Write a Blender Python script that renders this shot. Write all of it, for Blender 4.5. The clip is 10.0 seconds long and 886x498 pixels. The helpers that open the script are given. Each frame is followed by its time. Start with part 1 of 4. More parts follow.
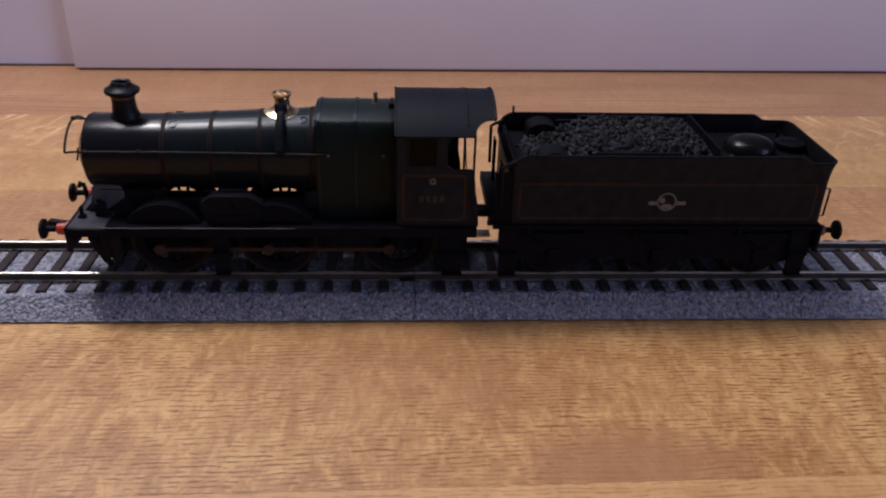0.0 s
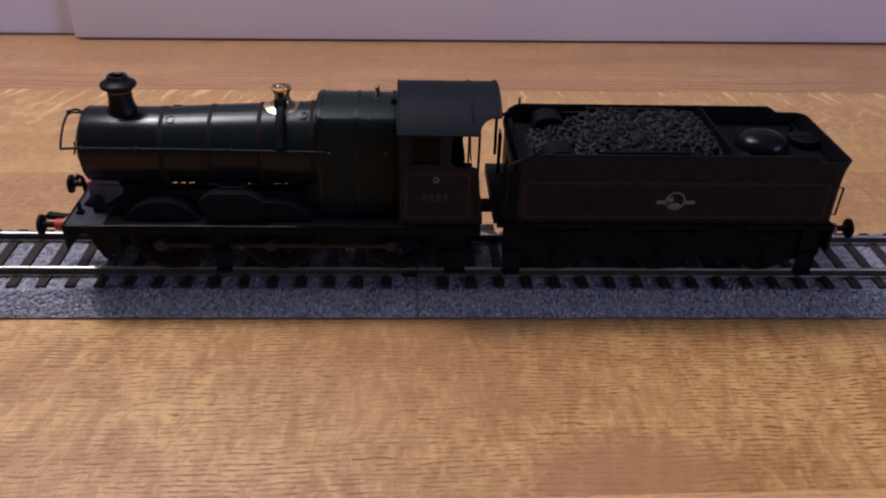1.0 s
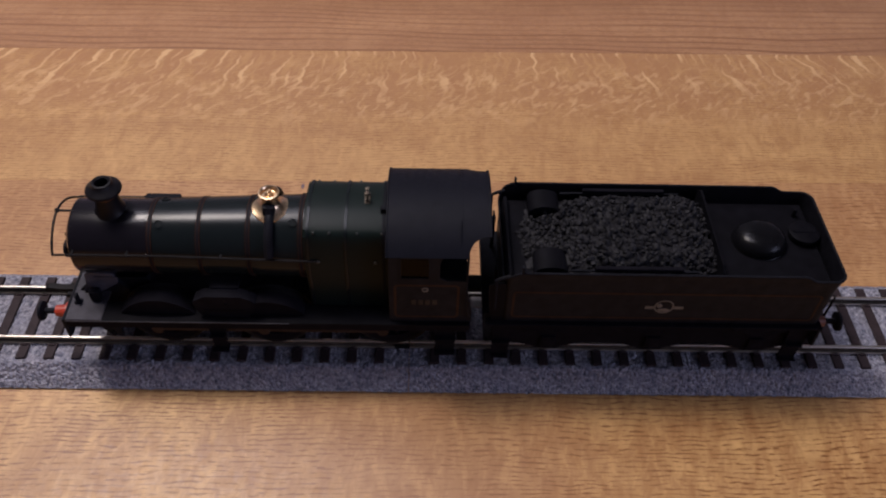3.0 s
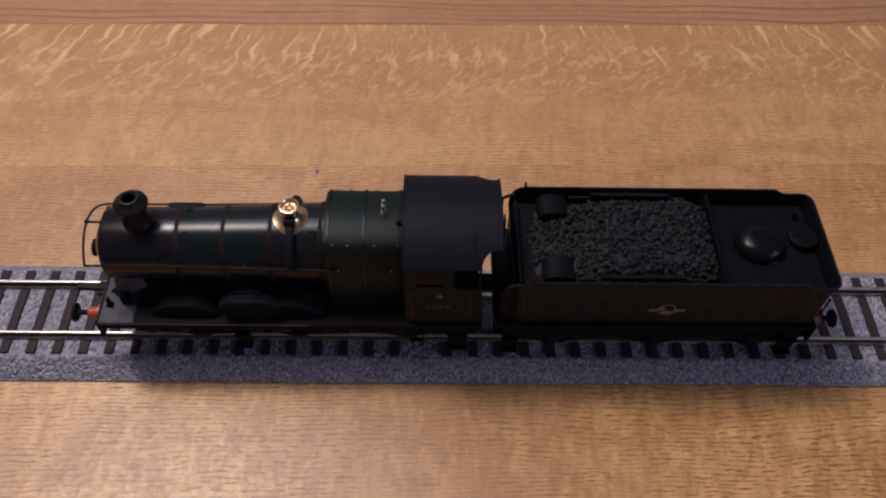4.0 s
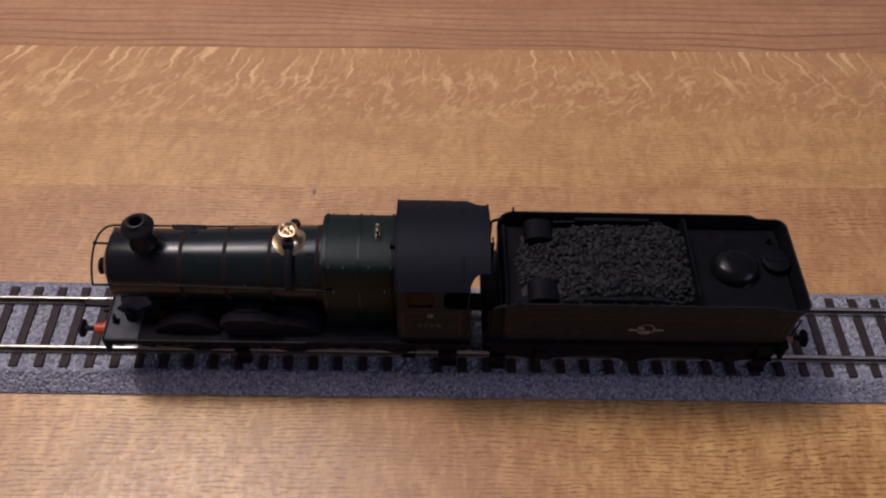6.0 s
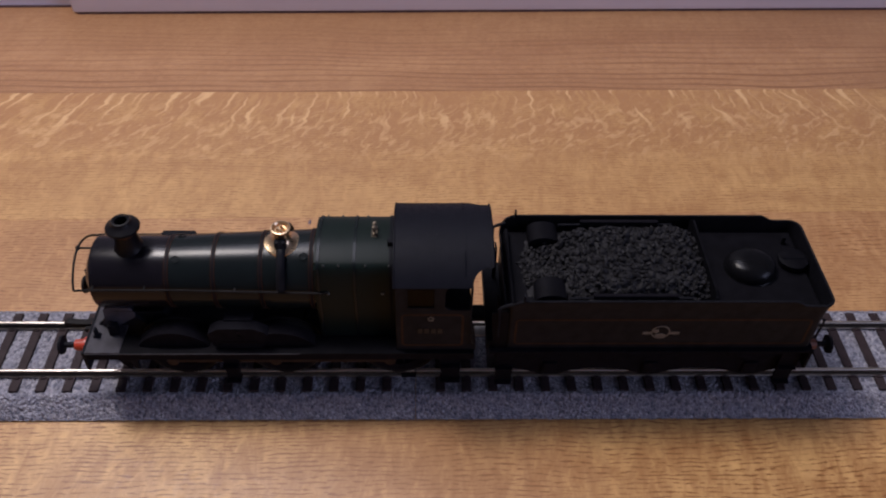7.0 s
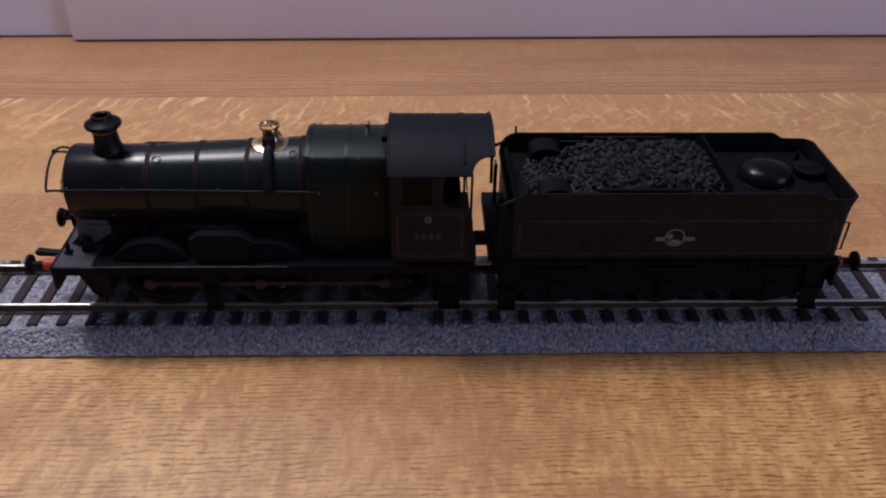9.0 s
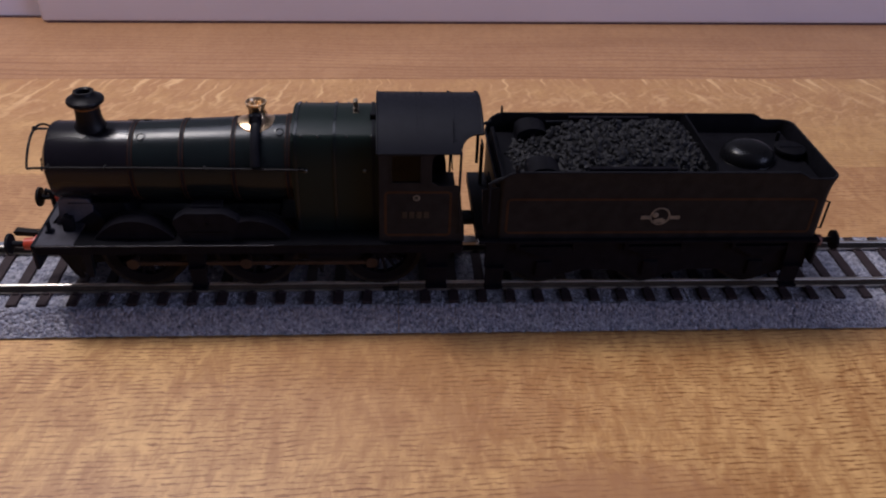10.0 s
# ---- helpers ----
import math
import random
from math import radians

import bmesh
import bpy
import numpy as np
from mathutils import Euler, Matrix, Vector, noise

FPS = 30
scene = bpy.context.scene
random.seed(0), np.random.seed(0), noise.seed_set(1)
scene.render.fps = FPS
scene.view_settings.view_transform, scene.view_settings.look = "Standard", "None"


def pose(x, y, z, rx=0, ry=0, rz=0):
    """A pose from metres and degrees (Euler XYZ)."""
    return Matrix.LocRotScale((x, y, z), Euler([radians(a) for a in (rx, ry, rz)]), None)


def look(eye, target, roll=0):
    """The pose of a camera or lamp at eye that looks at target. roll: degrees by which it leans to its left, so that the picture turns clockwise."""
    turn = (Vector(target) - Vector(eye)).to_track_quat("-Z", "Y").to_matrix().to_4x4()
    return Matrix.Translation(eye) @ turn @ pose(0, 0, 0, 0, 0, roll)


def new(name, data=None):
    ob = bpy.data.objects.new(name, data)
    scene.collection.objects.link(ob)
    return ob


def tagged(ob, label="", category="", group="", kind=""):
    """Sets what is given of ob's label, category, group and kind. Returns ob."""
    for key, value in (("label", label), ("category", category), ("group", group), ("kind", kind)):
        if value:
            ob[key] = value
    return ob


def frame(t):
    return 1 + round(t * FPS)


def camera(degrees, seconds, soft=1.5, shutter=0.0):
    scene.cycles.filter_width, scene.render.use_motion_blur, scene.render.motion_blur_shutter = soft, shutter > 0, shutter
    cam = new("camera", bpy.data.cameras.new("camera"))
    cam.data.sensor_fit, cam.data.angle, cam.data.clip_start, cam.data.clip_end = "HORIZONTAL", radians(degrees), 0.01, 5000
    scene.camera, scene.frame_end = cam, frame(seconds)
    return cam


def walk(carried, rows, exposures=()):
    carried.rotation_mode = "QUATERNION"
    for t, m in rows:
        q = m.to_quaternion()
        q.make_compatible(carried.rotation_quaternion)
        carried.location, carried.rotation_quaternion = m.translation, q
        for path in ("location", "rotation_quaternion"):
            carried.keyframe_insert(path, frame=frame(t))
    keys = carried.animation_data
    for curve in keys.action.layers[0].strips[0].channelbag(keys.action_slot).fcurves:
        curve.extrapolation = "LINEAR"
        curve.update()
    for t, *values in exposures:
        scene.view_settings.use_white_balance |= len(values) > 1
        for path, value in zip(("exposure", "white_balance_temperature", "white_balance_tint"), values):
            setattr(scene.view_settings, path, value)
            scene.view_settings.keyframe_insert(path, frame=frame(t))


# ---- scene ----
cam = camera(55.5, 10.0, soft=2.1)
PATH = [
    (0, (-0.00469, -0.20543, 0.12229), (0.00728, -0.01227, 0.01767), 1.70),
    (0.5, (-0.00481, -0.20334, 0.12329), (0.00629, -0.01129, 0.01655), 1.76),
    (1, (-0.00325, -0.19644, 0.13116), (0.00660, -0.00974, 0.01521), 1.80),
    (1.5, (-0.00381, -0.17972, 0.15162), (0.00316, -0.00079, 0.02381), 1.61),
    (2, (0.00065, -0.16335, 0.17254), (0.01248, 0.00512, 0.03156), 3.70),
    (2.5, (0.00512, -0.15246, 0.18468), (0.01336, 0.00478, 0.03104), 2.96),
    (2.7, (0.00499, -0.14959, 0.18916), (0.01129, 0.00472, 0.03248), 2.48),
    (3.8, (0.00118, -0.13784, 0.21136), (0.00449, -0.00332, 0.03731), 2.10),
    (4, (0.00137, -0.13438, 0.21726), (0.00501, -0.00236, 0.04131), 1.80),
    (4.5, (0.00184, -0.13167, 0.22826), (0.00705, -0.00309, 0.04982), 2.60),
    (5, (0.00220, -0.13189, 0.23045), (0.00873, -0.00364, 0.05183), 3.44),
    (5.5, (0.00260, -0.13299, 0.23187), (0.00836, -0.00543, 0.05272), 3.12),
    (6.8, (0.00196, -0.15049, 0.20872), (0.00648, 0.00176, 0.04998), 1.58),
    (7, (0.00248, -0.15362, 0.20075), (0.00729, 0.00237, 0.04569), 1.31),
    (7.5, (0.00108, -0.16428, 0.18400), (0.00368, 0.00293, 0.04105), 0.85),
    (8, (0.00003, -0.17365, 0.16356), (0.00050, 0.00420, 0.03408), 0.63),
    (8.5, (0.00187, -0.18047, 0.14929), (0.00578, 0.00001, 0.02355), 0.65),
    (9, (0.00236, -0.18307, 0.14415), (0.00814, -0.00130, 0.02035), 0.81),
    (9.5, (0.00329, -0.18224, 0.14209), (0.01157, -0.00196, 0.01627), 1.41),
    (10, (-0.00296, -0.18464, 0.14162), (0.01168, -0.00457, 0.01608), 2.32),
]
EXPOSURES = [(0.0, -0.05, 5930, 12), (1.0, -0.08, 5980, 12), (2.0, -0.25, 6230, 15), (4.0, -0.28, 6480, 16), (5.5, -0.26, 6480, 16), (7.0, -0.26, 6230, 15), (8.0, -0.20, 6030, 14), (9.0, -0.15, 6000, 14), (10.0, -0.15, 6060, 14)]
walk(cam, [(t, look(eye, target, roll)) for t, eye, target, roll in PATH], EXPOSURES)

# ---- light ----
world = bpy.data.worlds.new("room_air")
scene.world = world
world.use_nodes = True
world.node_tree.nodes["Background"].inputs[0].default_value = (0.75, 0.78, 1.0, 1)
world.node_tree.nodes["Background"].inputs[1].default_value = 0.02


def area_lamp(name, eye, target, size_x, size_y, watts, colour):
    data = bpy.data.lights.new(name, "AREA")
    data.shape, data.size, data.size_y, data.energy, data.color = "RECTANGLE", size_x, size_y, watts, colour
    ob = new(name, data)
    ob.matrix_world = look(eye, target)
    return ob


# a small lamp above the front of the engine, the soft lamp on the ceiling, and an added fill beside the viewer
area_lamp("reading_lamp", (-0.31, 0.155, 0.78), (-0.05, 0.0, 0.0), 0.16, 0.16, 5.2, (1.0, 0.905, 0.80))
area_lamp("ceiling_lamp", (-0.42, 0.50, 1.62), (-0.42, 0.50, 0.0), 0.7, 1.1, 18.5, (0.90, 0.88, 1.0))
# fill lamp added to brighten the board and the near sides
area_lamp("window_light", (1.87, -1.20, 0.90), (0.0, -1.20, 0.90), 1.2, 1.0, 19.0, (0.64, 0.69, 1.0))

# ---- building helpers: all sizes in millimetres ----
MM = 0.001


def put(name, bm, material, parent=None, label="", category="", kind="", group="", smooth=35):
    for v in bm.verts:
        v.co *= MM
    bmesh.ops.recalc_face_normals(bm, faces=bm.faces)
    mesh = bpy.data.meshes.new(name)
    bm.to_mesh(mesh)
    bm.free()
    mesh.materials.append(material)
    mesh.shade_smooth()
    mesh.set_sharp_from_angle(angle=radians(smooth))
    ob = new(name, mesh)
    return hang(tagged(ob, label, category, group, kind), parent)


def hang(ob, parent):
    if parent is not None:
        ob.parent = parent
        ob.matrix_parent_inverse = Matrix.Translation(-parent.location)
    return ob


def part(name, bm, material, parent, label=""):
    return put(name, bm, material, parent, label)


def holder(name, x, y, z, label, category, group=""):
    ob = new(name)
    ob.location = (x * MM, y * MM, z * MM)
    ob.empty_display_size = 0.01
    return tagged(ob, label, category, group)


def block(bm, x0, x1, y0, y1, z0, z1, bevel=0.0, steps=1):
    m = Matrix.LocRotScale(((x0 + x1) / 2, (y0 + y1) / 2, (z0 + z1) / 2), None, (abs(x1 - x0), abs(y1 - y0), abs(z1 - z0)))
    made = bmesh.ops.create_cube(bm, size=1, matrix=m)["verts"]
    if bevel:
        edges = list({e for v in made for e in v.link_edges})
        bmesh.ops.bevel(bm, geom=edges, offset=bevel, segments=steps, affect="EDGES", profile=0.5)
    return bm


def prism(bm, points, axis, a, b):
    """A flat polygon drawn out along an axis; its points give the two other axes in order."""
    def at(p, s):
        return {"x": (s, p[0], p[1]), "y": (p[0], s, p[1]), "z": (p[0], p[1], s)}[axis]
    low, high = [bm.verts.new(at(p, a)) for p in points], [bm.verts.new(at(p, b)) for p in points]
    bm.faces.new(low)
    bm.faces.new(high[::-1])
    for i in range(len(points)):
        j = (i + 1) % len(points)
        bm.faces.new((low[i], high[i], high[j], low[j]))
    return bm


def lathe(bm, profile, axis="z", at=(0, 0, 0), n=32, arc=(0.0, 360.0), closed=False, tilt=0.0):
    """Turns a profile of (place along the axis, radius) round the axis."""
    full = abs(arc[1] - arc[0]) > 359
    rings = []
    for k in range(n if full else n + 1):
        w = radians(arc[0] + (arc[1] - arc[0]) * k / n)
        c, s = math.cos(w), math.sin(w)
        ring = []
        for d, r in profile:
            p = {"x": (d, r * c, r * s), "y": (r * c, d, r * s), "z": (r * c, r * s, d)}[axis]
            ring.append(bm.verts.new(Vector(at) + Vector(p) + Vector((0, 0, max(0.0, tilt * (d + 62.0))))))
        rings.append(ring)
    for k in range(n):
        one, two = rings[k], rings[(k + 1) % len(rings)]
        for i in range(len(profile) if closed else len(profile) - 1):
            j = (i + 1) % len(profile)
            bm.faces.new((one[i], two[i], two[j], one[j]))
    bmesh.ops.remove_doubles(bm, verts=bm.verts, dist=1e-4)
    return bm


def pipe(bm, points, radius, n=8):
    """A round wire along a line of points."""
    pts = [Vector(p) for p in points]
    rings, side = [], None
    for i, p in enumerate(pts):
        way = (pts[min(i + 1, len(pts) - 1)] - pts[max(i - 1, 0)]).normalized()
        if side is None:
            side = way.cross(Vector((0.31, 0.52, 0.8))).normalized()
        side = (side - way * side.dot(way)).normalized()
        up = way.cross(side)
        rings.append([bm.verts.new(p + radius * (math.cos(2 * math.pi * k / n) * side + math.sin(2 * math.pi * k / n) * up)) for k in range(n)])
    for one, two in zip(rings, rings[1:]):
        for k in range(n):
            bm.faces.new((one[k], one[(k + 1) % n], two[(k + 1) % n], two[k]))
    bm.faces.new(rings[0][::-1])
    bm.faces.new(rings[-1])
    return bm


def ball(bm, at, rx, ry, rz, u=16, v=10):
    bmesh.ops.create_uvsphere(bm, u_segments=u, v_segments=v, radius=1, matrix=Matrix.LocRotScale(at, None, (rx, ry, rz)))
    return bm


def disc(bm, x, y, z, r, thick, axis="y", n=20):
    return lathe(bm, [(-thick / 2, 0), (-thick / 2, r * 0.94), (-thick * 0.3, r), (thick * 0.3, r), (thick / 2, r * 0.94), (thick / 2, 0)], axis, (x, y, z), n)


def B():
    return bmesh.new()


# ---- materials ----
class Shade:
    """Builds one procedural material, node by node."""

    def __init__(self, name, rough=0.5, metal=0.0, colour=(0.5, 0.5, 0.5)):
        self.material = bpy.data.materials.new(name)
        self.material.use_nodes = True
        self.tree = self.material.node_tree
        self.bsdf = self.tree.nodes["Principled BSDF"]
        self.set("Roughness", rough)
        self.set("Metallic", metal)
        self.set("Base Color", (*colour, 1))

    def node(self, kind, **values):
        made = self.tree.nodes.new(kind)
        for key, value in values.items():
            spot = made.inputs[key.replace("_", " ")] if not key.startswith("i") else made.inputs[int(key[1:])]
            self.plug(spot, value)
        return made

    def plug(self, spot, value):
        if isinstance(value, bpy.types.NodeSocket):
            self.tree.links.new(value, spot)
        else:
            spot.default_value = value

    def set(self, key, value):
        self.plug(self.bsdf.inputs[key], value)

    def place(self, scale=(1, 1, 1), turn=0.0, shift=(0, 0, 0), random=False):
        """Object coordinates in millimetres, turned and scaled."""
        vec = self.node("ShaderNodeTexCoord").outputs["Object"]
        if random:
            many = self.node("ShaderNodeVectorMath", i0=vec, i1=self.node("ShaderNodeObjectInfo").outputs["Random"])
            vec = many.outputs[0]
        m = self.node("ShaderNodeMapping", Vector=vec)
        m.vector_type = "POINT"
        m.inputs["Scale"].default_value = [1000 * s for s in (1, 1, 1)]
        m.inputs["Rotation"].default_value = (0, 0, radians(turn))
        m2 = self.node("ShaderNodeMapping", Vector=m.outputs[0])
        m2.inputs["Scale"].default_value = scale
        m2.inputs["Location"].default_value = shift
        return m2.outputs[0]

    def noise(self, vec, scale=1.0, detail=3.0, rough=0.55, warp=0.0):
        return self.node("ShaderNodeTexNoise", Vector=vec, Scale=scale, Detail=detail, Roughness=rough, Distortion=warp).outputs["Fac"]

    def ramp(self, fac, *stops):
        made = self.node("ShaderNodeValToRGB", Fac=fac)
        line = made.color_ramp
        while len(line.elements) < len(stops):
            line.elements.new(0.5)
        for spot, (at, colour) in zip(line.elements, stops):
            spot.position = at
            spot.color = (*colour, 1) if isinstance(colour, tuple) else (colour, colour, colour, 1)
        return made.outputs["Color"]

    def mix(self, fac, a, b, kind="MIX"):
        made = self.tree.nodes.new("ShaderNodeMix")
        made.data_type, made.blend_type = "RGBA", kind
        for spot, value in ((0, fac), (6, a), (7, b)):
            self.plug(made.inputs[spot], (*value, 1) if isinstance(value, tuple) and len(value) == 3 else value)
        return made.outputs[2]

    def calc(self, kind, a, b=0.0, c=0.0):
        made = self.tree.nodes.new("ShaderNodeMath")
        made.operation = kind
        for spot, value in zip(made.inputs, (a, b, c)):
            self.plug(spot, value)
        return made.outputs[0]

    def bump(self, height, strength=0.3, mm=0.1):
        self.set("Normal", self.node("ShaderNodeBump", Height=height, Strength=strength, Distance=mm * MM).outputs[0])


def paint(name, colour, rough, wear=0.25, grain=0.006, gloss=0.5, metal=0.0):
    """Sprayed model paint: faint dust and handling marks over an even colour."""
    s = Shade(name, rough, metal)
    s.set("Specular IOR Level", gloss)
    p = s.place()
    dust = s.noise(p, 0.35, 5, 0.6)
    fine = s.noise(p, 3.0, 3, 0.6)
    low, high = tuple(c * (1 - wear) for c in colour), tuple(min(1, c * (1 + wear)) for c in colour)
    s.set("Base Color", s.ramp(dust, (0.3, low), (0.7, high)))
    uneven = 0.08 if grain else 0.012
    s.set("Roughness", s.ramp(s.noise(p, 0.8, 4), (0.3, max(0.02, rough - uneven)), (0.7, min(1, rough + uneven))))
    if grain:
        s.bump(fine, 0.12, grain)
    return s.material


BLACK = paint("black_model_paint", (0.0100, 0.0104, 0.0138), 0.5, gloss=0.04)
SMOKEBOX = paint("smokebox_black_paint", (0.0078, 0.0070, 0.0102), 0.23, 0.08, 0, gloss=0.23)
GREEN = paint("dark_green_model_paint", (0.0074, 0.0104, 0.0118), 0.24, 0.08, 0, gloss=0.16)
FIREBOX_GREEN = paint("satin_green_firebox_paint", (0.0080, 0.0130, 0.0122), 0.36, 0.08, 0, gloss=0.09)
TANK_GREEN = paint("tender_green_paint", (0.0165, 0.0155, 0.0165), 0.45, gloss=0.03)
ROOF = paint("roof_grey_paint", (0.0056, 0.0060, 0.0102), 0.55, 0.12, gloss=0.09)
DECK = paint("deck_black_paint", (0.0046, 0.0045, 0.0062), 0.5, gloss=0.04)
PLATE_GREY = paint("worn_grey_plate", (0.0084, 0.0082, 0.0112), 0.55, gloss=0.02)
# darker matt black: shade on splashers, wheels and frames put into the colour
SHADED_BLACK = paint("shaded_matt_black", (0.0072, 0.0067, 0.0094), 0.6, gloss=0.02)
STACK = paint("matt_black_chimney", (0.0062, 0.0058, 0.0078), 0.42, 0.1, gloss=0.14)
BLACK_GLOSS = paint("gloss_black_dome", (0.0045, 0.0045, 0.0056), 0.26, 0.1, 0, gloss=0.14)
CASTING = paint("bare_grey_casting", (0.075, 0.070, 0.085), 0.5, gloss=0.2)
PLUG = paint("worn_bright_plug", (0.030, 0.034, 0.034), 0.32, gloss=0.6)
FRAME_GREY = paint("bare_grey_frame", (0.034, 0.032, 0.041), 0.5, gloss=0.2)
LINE = paint("dim_orange_lining", (0.040, 0.020, 0.011), 0.6, gloss=0.08)
ORANGE = paint("orange_lining", (0.034, 0.013, 0.007), 0.6, gloss=0.1)
RED = paint("buffer_beam_red", (0.36, 0.040, 0.020), 0.4)
RUST = paint("dull_brown_red", (0.16, 0.05, 0.03), 0.5)
PALE = paint("pale_transfer", (0.150, 0.134, 0.112), 0.6, gloss=0.2)
BRASS = paint("polished_brass", (0.76, 0.56, 0.35), 0.28, 0.10, 0, metal=1.0)
STEEL = paint("dark_steel", (0.0150, 0.0142, 0.0150), 0.5, metal=0.2, gloss=0.06)
ROD = paint("brown_coupling_rod", (0.032, 0.021, 0.017), 0.5, metal=0.2, gloss=0.1)
RAIL = paint("nickel_silver_rail", (0.66, 0.60, 0.52), 0.34, 0.10, 0, metal=1.0)
RAIL_WEB = paint("dull_rail_web", (0.050, 0.041, 0.034), 0.6, gloss=0.15)
RAIL_FOOT = paint("tarnished_rail_foot", (0.52, 0.46, 0.39), 0.38, 0.2, 0, metal=0.95)
SLEEPER = paint("sleeper_brown_plastic", (0.031, 0.022, 0.024), 0.6, gloss=0.1)
BRIGHT = paint("bare_bright_metal", (0.45, 0.43, 0.42), 0.35, metal=1.0)


def coal_material():
    s = Shade("matt_black_coal", 0.6)
    s.set("Specular IOR Level", 0.15)
    p = s.place()
    s.set("Base Color", s.ramp(s.noise(p, 0.9, 4), (0.3, (0.0058, 0.0056, 0.0070)), (0.7, (0.0205, 0.020, 0.0238))))
    s.bump(s.noise(p, 2.5, 4, 0.6), 0.5, 0.25)
    return s.material


def ballast_material(name):
    s = Shade(name, 0.75)
    p = s.place()
    speck = s.noise(p, 0.95, 4, 0.62)
    grains = s.node("ShaderNodeTexVoronoi", Vector=p, Scale=1.25)
    cell = grains.outputs["Distance"]
    grey = s.node("ShaderNodeSeparateXYZ", Vector=grains.outputs["Color"]).outputs[0]
    blue = s.noise(p, 0.22, 3)
    colour = s.ramp(speck, (0.33, (0.035, 0.040, 0.065)), (0.42, (0.175, 0.170, 0.207)), (0.56, (0.248, 0.239, 0.282)), (0.70, (0.42, 0.41, 0.46)))
    colour = s.mix(s.ramp(blue, (0.4, 0.0), (0.6, 0.22)), colour, (0.15, 0.18, 0.28))
    colour = s.mix(s.ramp(cell, (0.05, 0.0), (0.6, 0.18)), colour, (0.40, 0.40, 0.44))
    colour = s.mix(s.ramp(grey, (0.10, 0.5), (0.26, 0.0)), colour, (0.050, 0.055, 0.085))
    colour = s.mix(s.ramp(grey, (0.80, 0.0), (0.95, 0.35)), colour, (0.50, 0.50, 0.54))
    s.set("Base Color", colour)
    s.set("Specular IOR Level", 0.25)
    s.bump(s.calc("SUBTRACT", speck, s.calc("MULTIPLY", cell, 1.3)), 1.0, 0.5)
    return s.material


def board_material(name, colour):
    s = Shade(name, 0.6)
    p = s.place()
    s.set("Base Color", s.ramp(s.noise(p, 0.012, 4), (0.3, tuple(c * 0.95 for c in colour)), (0.7, colour)))
    s.bump(s.noise(p, 1.2, 4), 0.1, 0.05)
    return s.material


